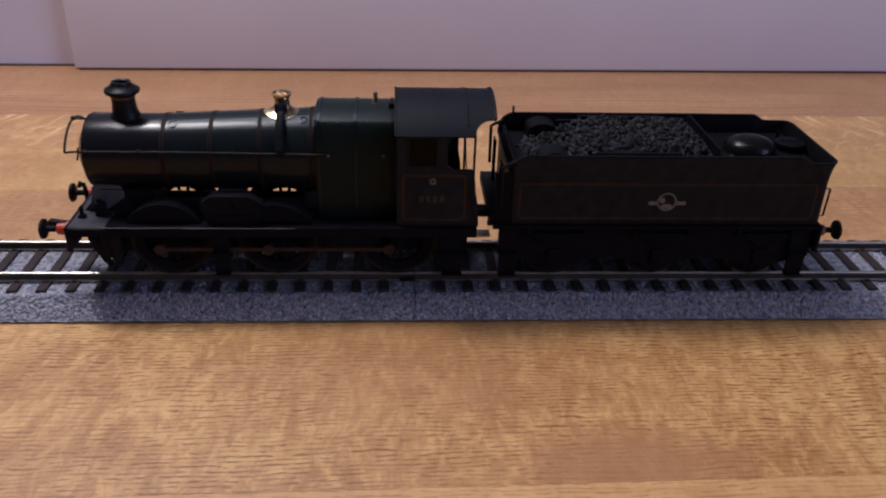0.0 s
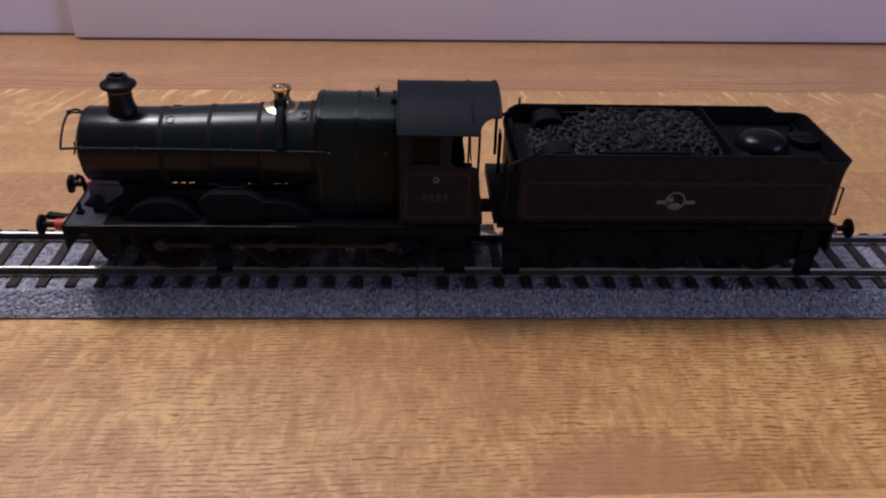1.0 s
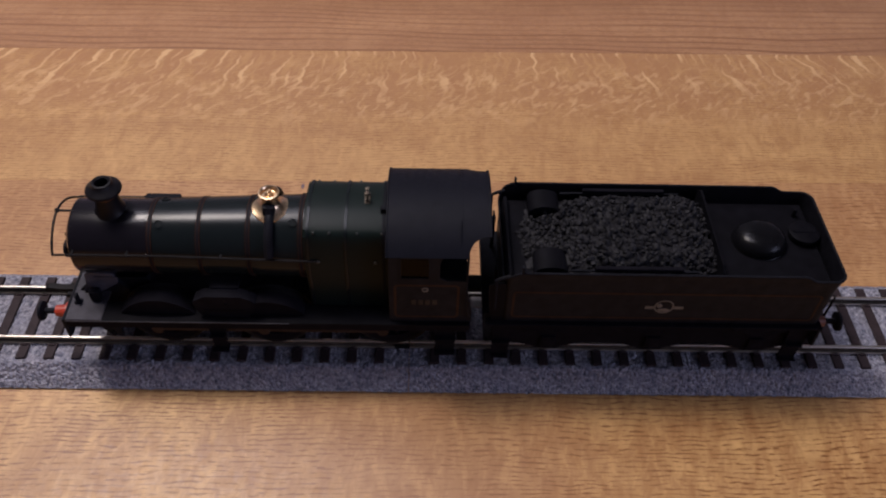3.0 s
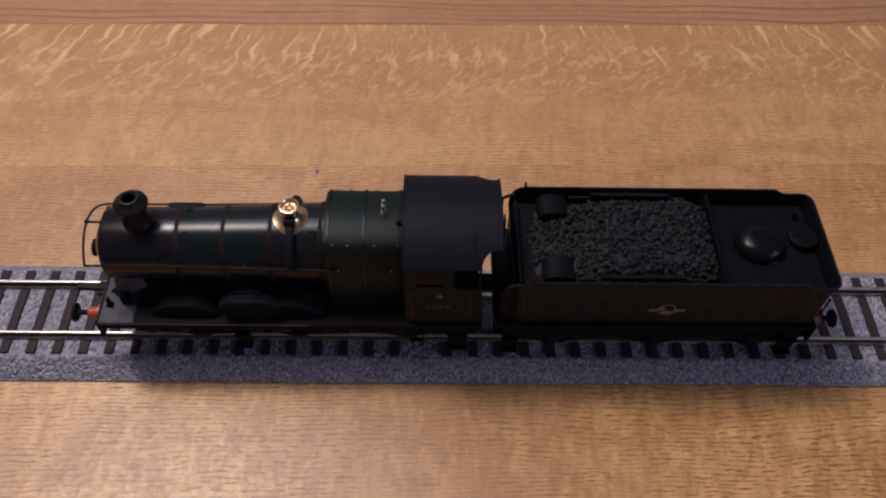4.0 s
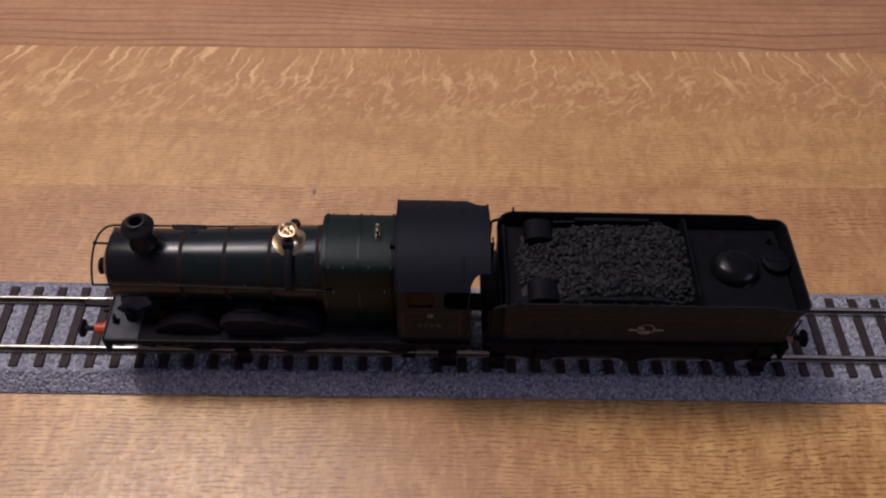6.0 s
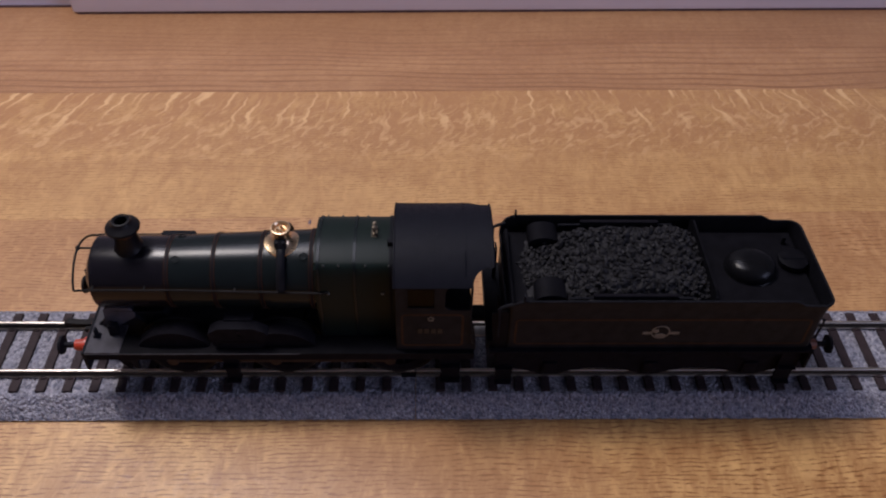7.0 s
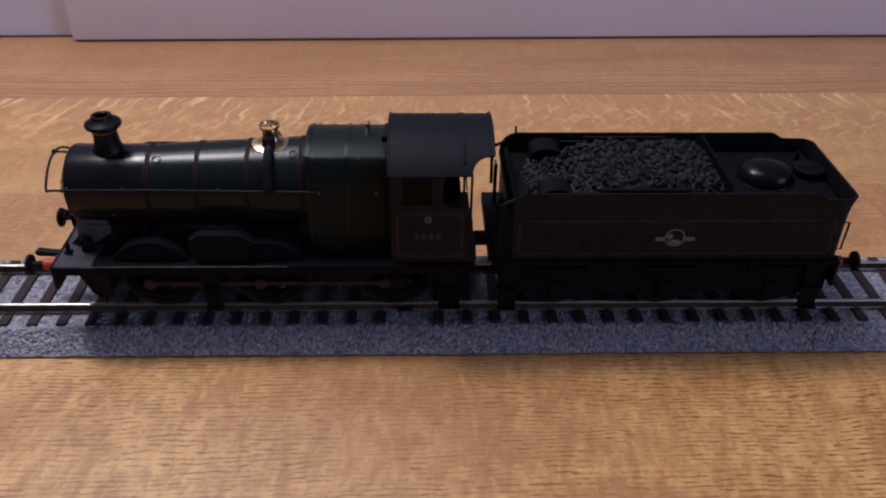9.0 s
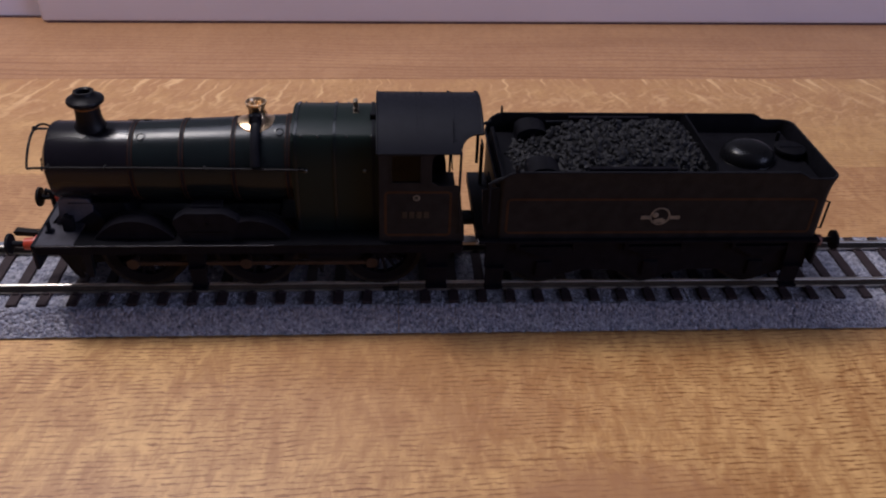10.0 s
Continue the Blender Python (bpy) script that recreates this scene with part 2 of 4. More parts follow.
def oak(name, light, dark, pores=0.6, rays=0.0, lines=0.0, figure=0.35, seed=0.0, knots=()):
    """Oak: long grain along x, short dark pores, pale medullary rays across the grain, and cathedral lines."""
    s = Shade(name, 0.38)
    def stretched(sx, sy, turn=0.0, k=0.0):
        return s.place((sx, sy, 1), turn, (seed * 31 + k, seed * 17 + k, k))
    tone = s.noise(stretched(0.010, 0.040), 1, 4, 0.6, 0.6)
    colour = s.mix(s.ramp(tone, (0.34, 0.0), (0.66, 1.0)), light, dark)
    x, y = (s.node("ShaderNodeSeparateXYZ", Vector=s.place()).outputs[k] for k in (0, 1))
    brown = (dark[0] * 0.78, dark[1] * 0.67, dark[2] * 0.60)
    # cross-grain figure: soft wavy blotches that run across the boards
    wavy = s.noise(stretched(0.15, 0.048, 9, 3), 1, 5, 0.68, 0.9)
    colour = s.mix(s.calc("MULTIPLY", s.ramp(wavy, (0.44, 0.0), (0.62, 1.0)), figure), colour, brown)
    pale = s.noise(stretched(0.17, 0.055, -12, 5), 1, 3, 0.55, 0.9)
    colour = s.mix(s.calc("MULTIPLY", s.ramp(pale, (0.52, 0.0), (0.66, 1.0)), figure * 0.7), colour, tuple(min(1, c * 1.14) for c in light))
    # mottle: small brown clouds and bright gaps between them
    mottle = s.noise(stretched(0.30, 0.13, 14, 13), 1, 5, 0.66, 0.9)
    colour = s.mix(s.calc("MULTIPLY", s.ramp(mottle, (0.50, 0.0), (0.66, 1.0)), figure * 0.70), colour, brown)
    colour = s.mix(s.calc("MULTIPLY", s.ramp(mottle, (0.34, 1.0), (0.48, 0.0)), figure * 0.6), colour, tuple(min(1, c * 1.16) for c in light))
    streak = s.ramp(s.noise(stretched(0.03, 1.1, 0, 7), 1, 4, 0.6, 0.4), (0.42, 0.0), (0.66, 1.0))
    colour = s.mix(s.calc("MULTIPLY", streak, 0.22), colour, brown)
    # pores: short dark dashes in bent rows
    sway = s.calc("MULTIPLY", s.noise(stretched(0.012, 0.024, 0, 9), 1, 3, 0.55), 50.0)
    wobble = s.calc("MULTIPLY", s.noise(stretched(0.16, 0.5, 0, 10), 1, 2, 0.5), 7.0)
    row = s.calc("SINE", s.calc("ADD", s.calc("MULTIPLY", y, 4.5), s.calc("ADD", sway, wobble)))
    row = s.ramp(s.calc("MULTIPLY_ADD", row, 0.5, 0.5), (0.54, 0.0), (0.92, 1.0))
    cut = s.ramp(s.noise(stretched(0.27, 1.5, 0.6, 11), 1, 2, 0.5, 0.2), (0.44, 0.0), (0.54, 1.0))
    where = s.ramp(s.noise(stretched(0.045, 0.055, 0, 19), 1, 4, 0.6, 0.8), (0.36, 0.42), (0.54, 1.0))
    dash = s.calc("MULTIPLY", row, cut)
    colour = s.mix(s.calc("MULTIPLY", s.calc("MULTIPLY", dash, where), pores), colour, (dark[0] * 0.54, dark[1] * 0.42, dark[2] * 0.34))
    if rays:
        # slender pale rays near the far edge: they lean one way, then the other, along the board
        height = s.calc("MULTIPLY_ADD", y, 1 / 85.0, 0.5)
        band = s.ramp(height, (0.58, 0.0), (0.74, 1.0), (0.99, 1.0))
        middle = s.ramp(height, (0.36, 0.0), (0.52, 1.0), (0.76, 1.0), (0.88, 0.2))
        lean = s.calc("MULTIPLY_ADD", x, -0.0026, 0.07)
        bend = s.calc("MULTIPLY", s.calc("SUBTRACT", s.noise(stretched(0.03, 0.11, 0, 21), 1, 2, 0.5), 0.5), 9.0)
        across = s.calc("ADD", s.calc("SUBTRACT", x, s.calc("MULTIPLY", lean, y)), bend)
        def strokes(per_mm, along, low, high, k):
            spot = s.node("ShaderNodeCombineXYZ", X=s.calc("MULTIPLY", across, per_mm), Y=s.calc("MULTIPLY", y, along), Z=float(k)).outputs[0]
            return s.ramp(s.noise(spot, 1, 1, 0.4), (low, 0.0), (high, 1.0))
        fleck = s.calc("MULTIPLY", strokes(0.31, 0.036, 0.585, 0.70, 3), band)
        faint = s.calc("MULTIPLY", strokes(0.42, 0.05, 0.54, 0.68, 8), band)
        small = s.calc("MULTIPLY", s.ramp(s.noise(stretched(0.30, 0.13, 44, 29), 1, 2, 0.5, 1.0), (0.52, 0.0), (0.66, 1.0)), middle)
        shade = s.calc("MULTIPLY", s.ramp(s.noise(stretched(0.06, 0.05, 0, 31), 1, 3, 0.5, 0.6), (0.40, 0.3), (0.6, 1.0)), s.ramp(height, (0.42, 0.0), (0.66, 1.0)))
        white = (light[0] * 1.17, light[1] * 1.24, light[2] * 1.48)
        colour = s.mix(s.calc("MULTIPLY", shade, rays * 1.0), colour, (dark[0] * 0.92, dark[1] * 0.86, dark[2] * 0.88))
        pebble = s.noise(stretched(0.36, 0.22, 40, 33), 1, 3, 0.6, 1.4)
        colour = s.mix(s.calc("MULTIPLY", s.calc("MULTIPLY", s.ramp(pebble, (0.36, 1.0), (0.50, 0.0)), middle), rays * 0.55), colour, (dark[0] * 0.80, dark[1] * 0.70, dark[2] * 0.68))
        colour = s.mix(s.calc("MULTIPLY", small, rays * 0.55), colour, white)
        colour = s.mix(s.calc("MULTIPLY", faint, rays * 0.35), colour, light)
        colour = s.mix(s.calc("MULTIPLY", fleck, rays), colour, white)
    if lines:
        bent = s.noise(stretched(0.0045, 0.010, 0, 41), 1, 2, 0.5)
        wave = s.calc("SINE", s.calc("ADD", s.calc("MULTIPLY", y, 1.55), s.calc("MULTIPLY", bent, 58.0)))
        crowd = s.ramp(s.calc("MULTIPLY_ADD", y, 1 / 72.0, 0.5), (0.10, 1.0), (0.55, 0.55), (0.85, 0.12))
        line = s.calc("MULTIPLY", s.ramp(s.calc("MULTIPLY_ADD", wave, 0.5, 0.5), (0.60, 0.0), (0.98, 1.0)), s.ramp(s.noise(stretched(0.012, 0.2, 0, 43), 1, 2, 0.5), (0.36, 0.15), (0.6, 1.0)))
        line = s.calc("MULTIPLY", line, crowd)
        colour = s.mix(s.calc("MULTIPLY", line, lines), colour, tuple(c * 0.85 for c in brown))
    for knot in knots:
        far = s.calc("ADD", s.calc("POWER", s.calc("DIVIDE", s.calc("SUBTRACT", x, knot[0]), knot[2]), 2.0), s.calc("POWER", s.calc("DIVIDE", s.calc("SUBTRACT", y, knot[1]), knot[3]), 2.0))
        far = s.calc("ADD", far, s.calc("MULTIPLY", s.noise(stretched(0.16, 0.20, 30, 47), 1, 5, 0.7, 0.8), 1.9))
        colour = s.mix(s.calc("MULTIPLY", s.ramp(s.calc("MULTIPLY", far, 0.33), (0.38, 1.0), (0.72, 0.0)), knot[4]), colour, (dark[0] * 0.80, dark[1] * 0.72, dark[2] * 0.85))
    s.set("Base Color", colour)
    s.set("Roughness", s.ramp(s.noise(s.place(), 0.5, 4), (0.3, 0.36), (0.7, 0.50)))
    s.bump(s.calc("ADD", dash, s.calc("MULTIPLY", streak, 0.4)), 0.06, -0.04)
    return s.material


COAL = coal_material()
BALLAST = ballast_material("moulded_grey_ballast")
BOARD = board_material("white_card_face", (0.88, 0.86, 0.97))
WALL = board_material("white_wall_paint", (0.82, 0.79, 0.94))
PLASTER = board_material("room_plaster", (0.29, 0.285, 0.29))
OAK_FRONT = oak("oak_front_stave", (0.545, 0.322, 0.125), (0.375, 0.194, 0.071), 1.0, 0.0, 0.0, 0.68, 0.3, ((43, -32, 27, 13, 0.75), (0, 8, 52, 30, 0.35)))
OAK_FINE = oak("oak_fine_pores", (0.48, 0.272, 0.120), (0.355, 0.184, 0.080), 0.75, 0.0, 0.0, 0.42, 0.9)
OAK_RAY = oak("oak_ray_fleck", (0.505, 0.298, 0.121), (0.375, 0.202, 0.083), 0.60, 0.9, 0.0, 0.38, 1.7)
OAK_DARK = oak("oak_cathedral", (0.385, 0.21, 0.100), (0.305, 0.156, 0.074), 0.4, 0.0, 0.90, 0.24, 2.9)
OAK_PALE = oak("oak_pale", (0.57, 0.335, 0.140), (0.42, 0.225, 0.090), 0.6, 0.0, 0.0, 0.30, 4.1)

# ---- the room and the worktop ----
SKEW, STAVE_SKEW = 1.45, 1.05   # degrees by which the boards and the staves are turned against the track


def skewed(ob):
    ob.matrix_world = pose(0, 0, 0, 0, 0, SKEW) @ Matrix.Translation(ob.location)
    return ob


def room():
    t, low, high = 80, -780, 1650
    for name, a in (("wall_back", (-1900, 1900, 1300, 1300 + t, low, high)), ("wall_left", (-1900 - t, -1900, -2300, 1380, low, high)), ("wall_front", (-1900, 1900, -2300, -2220, low, high))):
        skewed(put(name, block(B(), *a), PLASTER, None, "plain off-white painted room wall", "wall", "structure"))
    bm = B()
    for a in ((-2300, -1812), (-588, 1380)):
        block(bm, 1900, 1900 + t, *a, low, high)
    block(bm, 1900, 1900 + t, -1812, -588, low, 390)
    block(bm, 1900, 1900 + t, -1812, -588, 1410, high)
    skewed(put("wall_right", bm, PLASTER, None, "plain off-white painted room wall with an added window opening", "wall", "structure"))
    # unseen window frame, added to go round the fill lamp
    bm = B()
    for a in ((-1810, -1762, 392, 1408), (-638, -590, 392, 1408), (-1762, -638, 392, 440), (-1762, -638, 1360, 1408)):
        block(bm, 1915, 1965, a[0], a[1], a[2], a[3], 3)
    skewed(put("window_1", bm, WALL, None, "unseen white-framed window added around the fill lamp", "window", "structure"))
    skewed(put("back_panel", block(B(), -1890, 1890, 213.9, 232, low, 78, 1), WALL, None, "low pale lilac-white panel along the back of the worktop", "panel", "structure"))
    # shadow line at the panel's foot, drawn as a dark strip
    skewed(put("trim", block(B(), -1880, -155.6, 213.0, 213.88, 0.0, 0.9, 0.1), paint("panel_foot_shade", (0.10, 0.06, 0.08), 0.6), None, "dark mauve strip painted as the shadow line at the panel's foot", "trim", "structure"))
    skewed(put("floor", block(B(), -1980, 1980, -2300, 1380, -860, -780), PLASTER, None, "plain pale floor under the worktop", "floor", "structure"))
    skewed(put("ceiling", block(B(), -1980, 1980, -2300, 1380, 1650, 1730), PLASTER, None, "plain white ceiling", "ceiling", "structure"))


def worktop():
    top = holder("oak_worktop", 0, 0, -780, "light oak worktop of wide glued staves, satin lacquer", "worktop")
    tagged(top, kind="structure")
    top.rotation_euler = (0, 0, 0)
    edges = [(-430, -330, OAK_PALE), (-330, -243, OAK_FINE), (-243, -156, OAK_RAY), (-156, -80.0, OAK_PALE), (-80.0, -6, OAK_FRONT), (-6, 64.9, OAK_FINE), (64.9, 141.6, OAK_RAY), (141.6, 213.5, OAK_DARK)]
    for y0, y1, mat in edges:
        bm = block(B(), -900, 900, -(y1 - y0) / 2 + 0.012, (y1 - y0) / 2 - 0.012, -30, 0, 0.03)
        ob = put("stave", bm, mat)
        ob.parent = top
        ob.matrix_parent_inverse = Matrix.Translation((0, 0, 0.78)) @ pose(0, 0, 0, 0, 0, STAVE_SKEW)
        ob.location = (0, (y0 + y1) / 2 * MM, 0)
    base = put("base_cabinet", block(B(), -890, 890, -410, 211, -780, -30.2, 2), PLASTER, top)
    base.matrix_parent_inverse = Matrix.Translation((0, 0, 0.78)) @ pose(0, 0, 0, 0, 0, SKEW)
    # a small dent in the lacquer behind the engine
    bm = B()
    ball(bm, (-37.5, 61.5, 0.0), 0.55, 1.3, 0.12, 10, 6)
    part("dent", bm, paint("dark_dent", (0.12, 0.08, 0.09), 0.6), top, "small dark dent in the oak")


def white_board():
    bm = B()
    block(bm, -155.2, 640, 206.2, 213.2, 0.75, 72, 1.1, 4)
    ob = skewed(put("white_board", bm, BOARD, None, "plain white foam board standing upright on the worktop", "board"))
    # the shade under the board's lower edge is a dark strip
    foot = put("edge_tape", block(B(), -153.0, 638, 206.5, 213.0, 0.0, 0.95), paint("board_foot_shade", (0.10, 0.06, 0.08), 0.6), None, "dark mauve strip painted as the shadow line under the board")
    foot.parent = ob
    return ob


# ---- track ----
def roadbed(x0, x1, parent):
    rng = random.Random(int(x0) + 5)
    side = [(-19.2, 0.0), (-20.0, 0.6), (-15.6, 5.3), (-15.0, 5.8)]
    ys, zs = [], []
    for (ya, za), (yb, zb), n in ((side[0], side[1], 1), (side[1], side[2], 10), (side[2], side[3], 2)):
        for k in range(n):
            ys.append(ya + (yb - ya) * k / n)
            zs.append(za + (zb - za) * k / n)
    for k in range(41):
        ys.append(-15.0 + 30.0 * k / 40)
        zs.append(5.8)
    ys += [-y for y in ys[12::-1]]
    zs += zs[12::-1]
    n = int(abs(x1 - x0) / 0.55)
    rows_y, verts, faces = len(ys), [], []
    for i in range(n + 1):
        x = x0 + (x1 - x0) * i / n
        for y, z in zip(ys, zs):
            lift = 0.0 if z < 0.2 or i in (0, n) else (noise.noise((x * 1.0, y * 1.0, z * 1.0)) * 0.34 + rng.uniform(-0.13, 0.13))
            verts.append((x * MM, y * MM, (z + lift) * MM))
    for i in range(n):
        for j in range(rows_y - 1):
            a = i * rows_y + j
            faces.append((a, a + rows_y, a + rows_y + 1, a + 1))
    ends = [list(range(rows_y)), list(range(n * rows_y, (n + 1) * rows_y))[::-1]]
    mesh = bpy.data.meshes.new("roadbed")
    mesh.from_pydata(verts, [], faces + ends)
    mesh.materials.append(BALLAST)
    mesh.shade_smooth()
    mesh.set_sharp_from_angle(angle=radians(60))
    return hang(new("roadbed", mesh), parent)


RAIL_HEAD = [(-0.40, 8.38), (0.40, 8.38), (0.44, 8.40), (0.47, 8.50), (0.40, 8.64), (0.26, 8.74), (0.1, 8.79), (-0.1, 8.79), (-0.26, 8.74), (-0.40, 8.64), (-0.47, 8.50), (-0.44, 8.40)]


def track_section(x0, x1, first, pitch, label):
    sec = holder("track_section", (x0 + x1) / 2, 0, 0, label, "model track", "track sections")
    roadbed(x0 + 0.12, x1 - 0.12, sec)
    for y in (-8.73, 8.73):
        rail = part("rail", prism(B(), [(y + a, b) for a, b in RAIL_HEAD], "x", x0 + 0.15, x1 - 0.15), RAIL, sec, "shiny nickel-silver rail")
        part("rail_web", block(B(), x0 + 0.15, x1 - 0.15, y - 0.22, y + 0.22, 6.7, 8.39), RAIL_WEB, rail, "dull brown rail web")
        part("rail_foot", block(B(), x0 + 0.15, x1 - 0.15, y - 0.85, y + 0.85, 6.42, 6.72, 0.08), RAIL_FOOT, rail, "tarnished rail foot")
        if x0 != 0:
            part("rail_joiner", block(B(), x1 - 4.0, x1 + 0.1, y - 1.1, y + 1.1, 6.5, 7.4, 0.1), STEEL, sec)
    plank = block(B(), -1.32, 1.32, -14.25, 14.25, -1.0, 0.0, 0.15)
    for y in (-8.73, 8.73):
        for dy in (-1.25, 1.25):
            block(plank, -0.7, 0.7, y + dy - 0.35, y + dy + 0.35, -0.1, 0.45, 0.08)
    proto = put("sleeper", plank, SLEEPER)
    mesh = proto.data
    bpy.data.objects.remove(proto)
    x = first
    while x0 + 1.5 < x < x1 - 1.5:
        ob = new("sleeper", mesh)
        ob.parent = sec
        ob.location = ((x - (x0 + x1) / 2) * MM, 0, 6.5 * MM)
        x += pitch
    return sec


# ---- wheels and buffers, shared by engine and tender ----
def wheel(parent, x, y, z, r, spokes, crank=None):
    s = -1 if y < 0 else 1
    bm = B()
    lathe(bm, [(-0.9, r * 0.67), (0.8, r * 0.67), (0.8, r * 0.90), (-0.9, r * 0.90)], "y", (x, y, z), 40, closed=True)
    lathe(bm, [(-1.0, 0.0), (-1.0, r * 0.2), (1.0, r * 0.2), (1.2, r * 0.12), (1.2, 0.0)] if s > 0 else [(-1.2, 0.0), (-1.2, r * 0.12), (-1.0, r * 0.2), (1.0, r * 0.2), (1.0, 0.0)], "y", (x, y, z), 16)
    hub = part("wheel", bm, SHADED_BLACK, parent)
    rod = put("spoke", pipe(B(), [(r * 0.16, 0, 0), (r * 0.84, 0, 0)], r * 0.045, 6), SHADED_BLACK)
    for k in range(spokes):
        one = rod if k == 0 else new("spoke", rod.data)
        one.parent = hub
        one.matrix_basis = pose(x * MM, y * MM, z * MM, 0, 360.0 * (k + 0.5) / spokes, 0)
    t = B()
    lathe(t, [(-1.2 * s, r * 0.90), (1.0 * s, r * 0.90), (1.05 * s, r * 0.985), (-0.9 * s, r), (-1.0 * s, r * 1.07), (-1.35 * s, r * 1.07)], "y", (x, y, z), 40, closed=True)
    part("tyre", t, STEEL, hub)
    if crank:
        part("crank_pin", disc(B(), x + crank[0], y + s * 2.0, z + crank[1], 1.0, 3.0), ROD, hub)
    return hub


def buffer(parent, x, y, z, way, shank, paint_shank):
    bm = lathe(B(), [(0, 0), (0, 2.2), (way * 0.7, 2.2), (way * 0.75, 1.65), (way * shank, 1.45), (way * shank, 0)], "x", (x, y, z), 20)
    stock = part("buffer_stock", bm, paint_shank, parent, "red round buffer stock" if paint_shank == RED else "dull brown buffer stock")
    end = way * (shank + 4.1)
    bm = lathe(B(), [(way * shank * 0.9, 0), (way * shank * 0.9, 0.75), (end - way * 1.2, 0.8), (end - way * 0.8, 2.55), (end - way * 0.2, 2.6), (end, 2.3), (end + way * 0.12, 0)], "x", (x, y, z), 24)
    part("buffer_head", bm, BLACK, stock, "black disc buffer head")


def coupling(parent, x, way):
    bm = B()
    prism(bm, [(x, 17.6), (x, 19.2), (x + way * 7, 19.4), (x + way * 10.4, 19.9), (x + way * 11.2, 19.4), (x + way * 10.6, 18.4), (x + way * 7, 18.2)], "y", -0.9, 0.9)
    block(bm, x + way * 2, x + way * 5.5, -2.2, 2.2, 17.2, 18.6, 0.2)
    part("coupling", bm, STEEL, parent, "dark steel hook coupling")


def lining(parent, x0, x1, z0, z1, y, w=0.55, name="lining_panel"):
    """A thin orange line with rounded corners on an upright side."""
    bm = B()
    r = 1.2
    pts = []
    for cx, cz, a in ((x1 - r, z1 - r, 0), (x0 + r, z1 - r, 90), (x0 + r, z0 + r, 180), (x1 - r, z0 + r, 270)):
        for k in range(6):
            q = radians(a + 18 * k)
            pts.append((cx, cz, math.cos(q), math.sin(q)))
    outer = [bm.verts.new((cx + r * c, y, cz + r * s)) for cx, cz, c, s in pts]
    inner = [bm.verts.new((cx + (r - w) * c, y, cz + (r - w) * s)) for cx, cz, c, s in pts]
    for i in range(len(pts)):
        j = (i + 1) % len(pts)
        bm.faces.new((outer[i], outer[j], inner[j], inner[i]))
    made = bmesh.ops.extrude_face_region(bm, geom=list(bm.faces))["geom"]
    bmesh.ops.translate(bm, vec=(0, 0.06 if y < 0 else -0.06, 0), verts=[g for g in made if isinstance(g, bmesh.types.BMVert)])
    return part(name, bm, LINE, parent, "thin orange lining")


# ---- the engine ----
AXIS_Z, SMOKE_R = 39.95, 9.45
WHEEL_X = (-63.2, -35.6, -4.6)


def boiler_radius(x):
    return SMOKE_R if x < -62 else SMOKE_R + 0.05 + (x + 62) / 37.0 * 1.0


def boiler_z(x):
    return AXIS_Z + max(0.0, (x + 62) * 0.024)


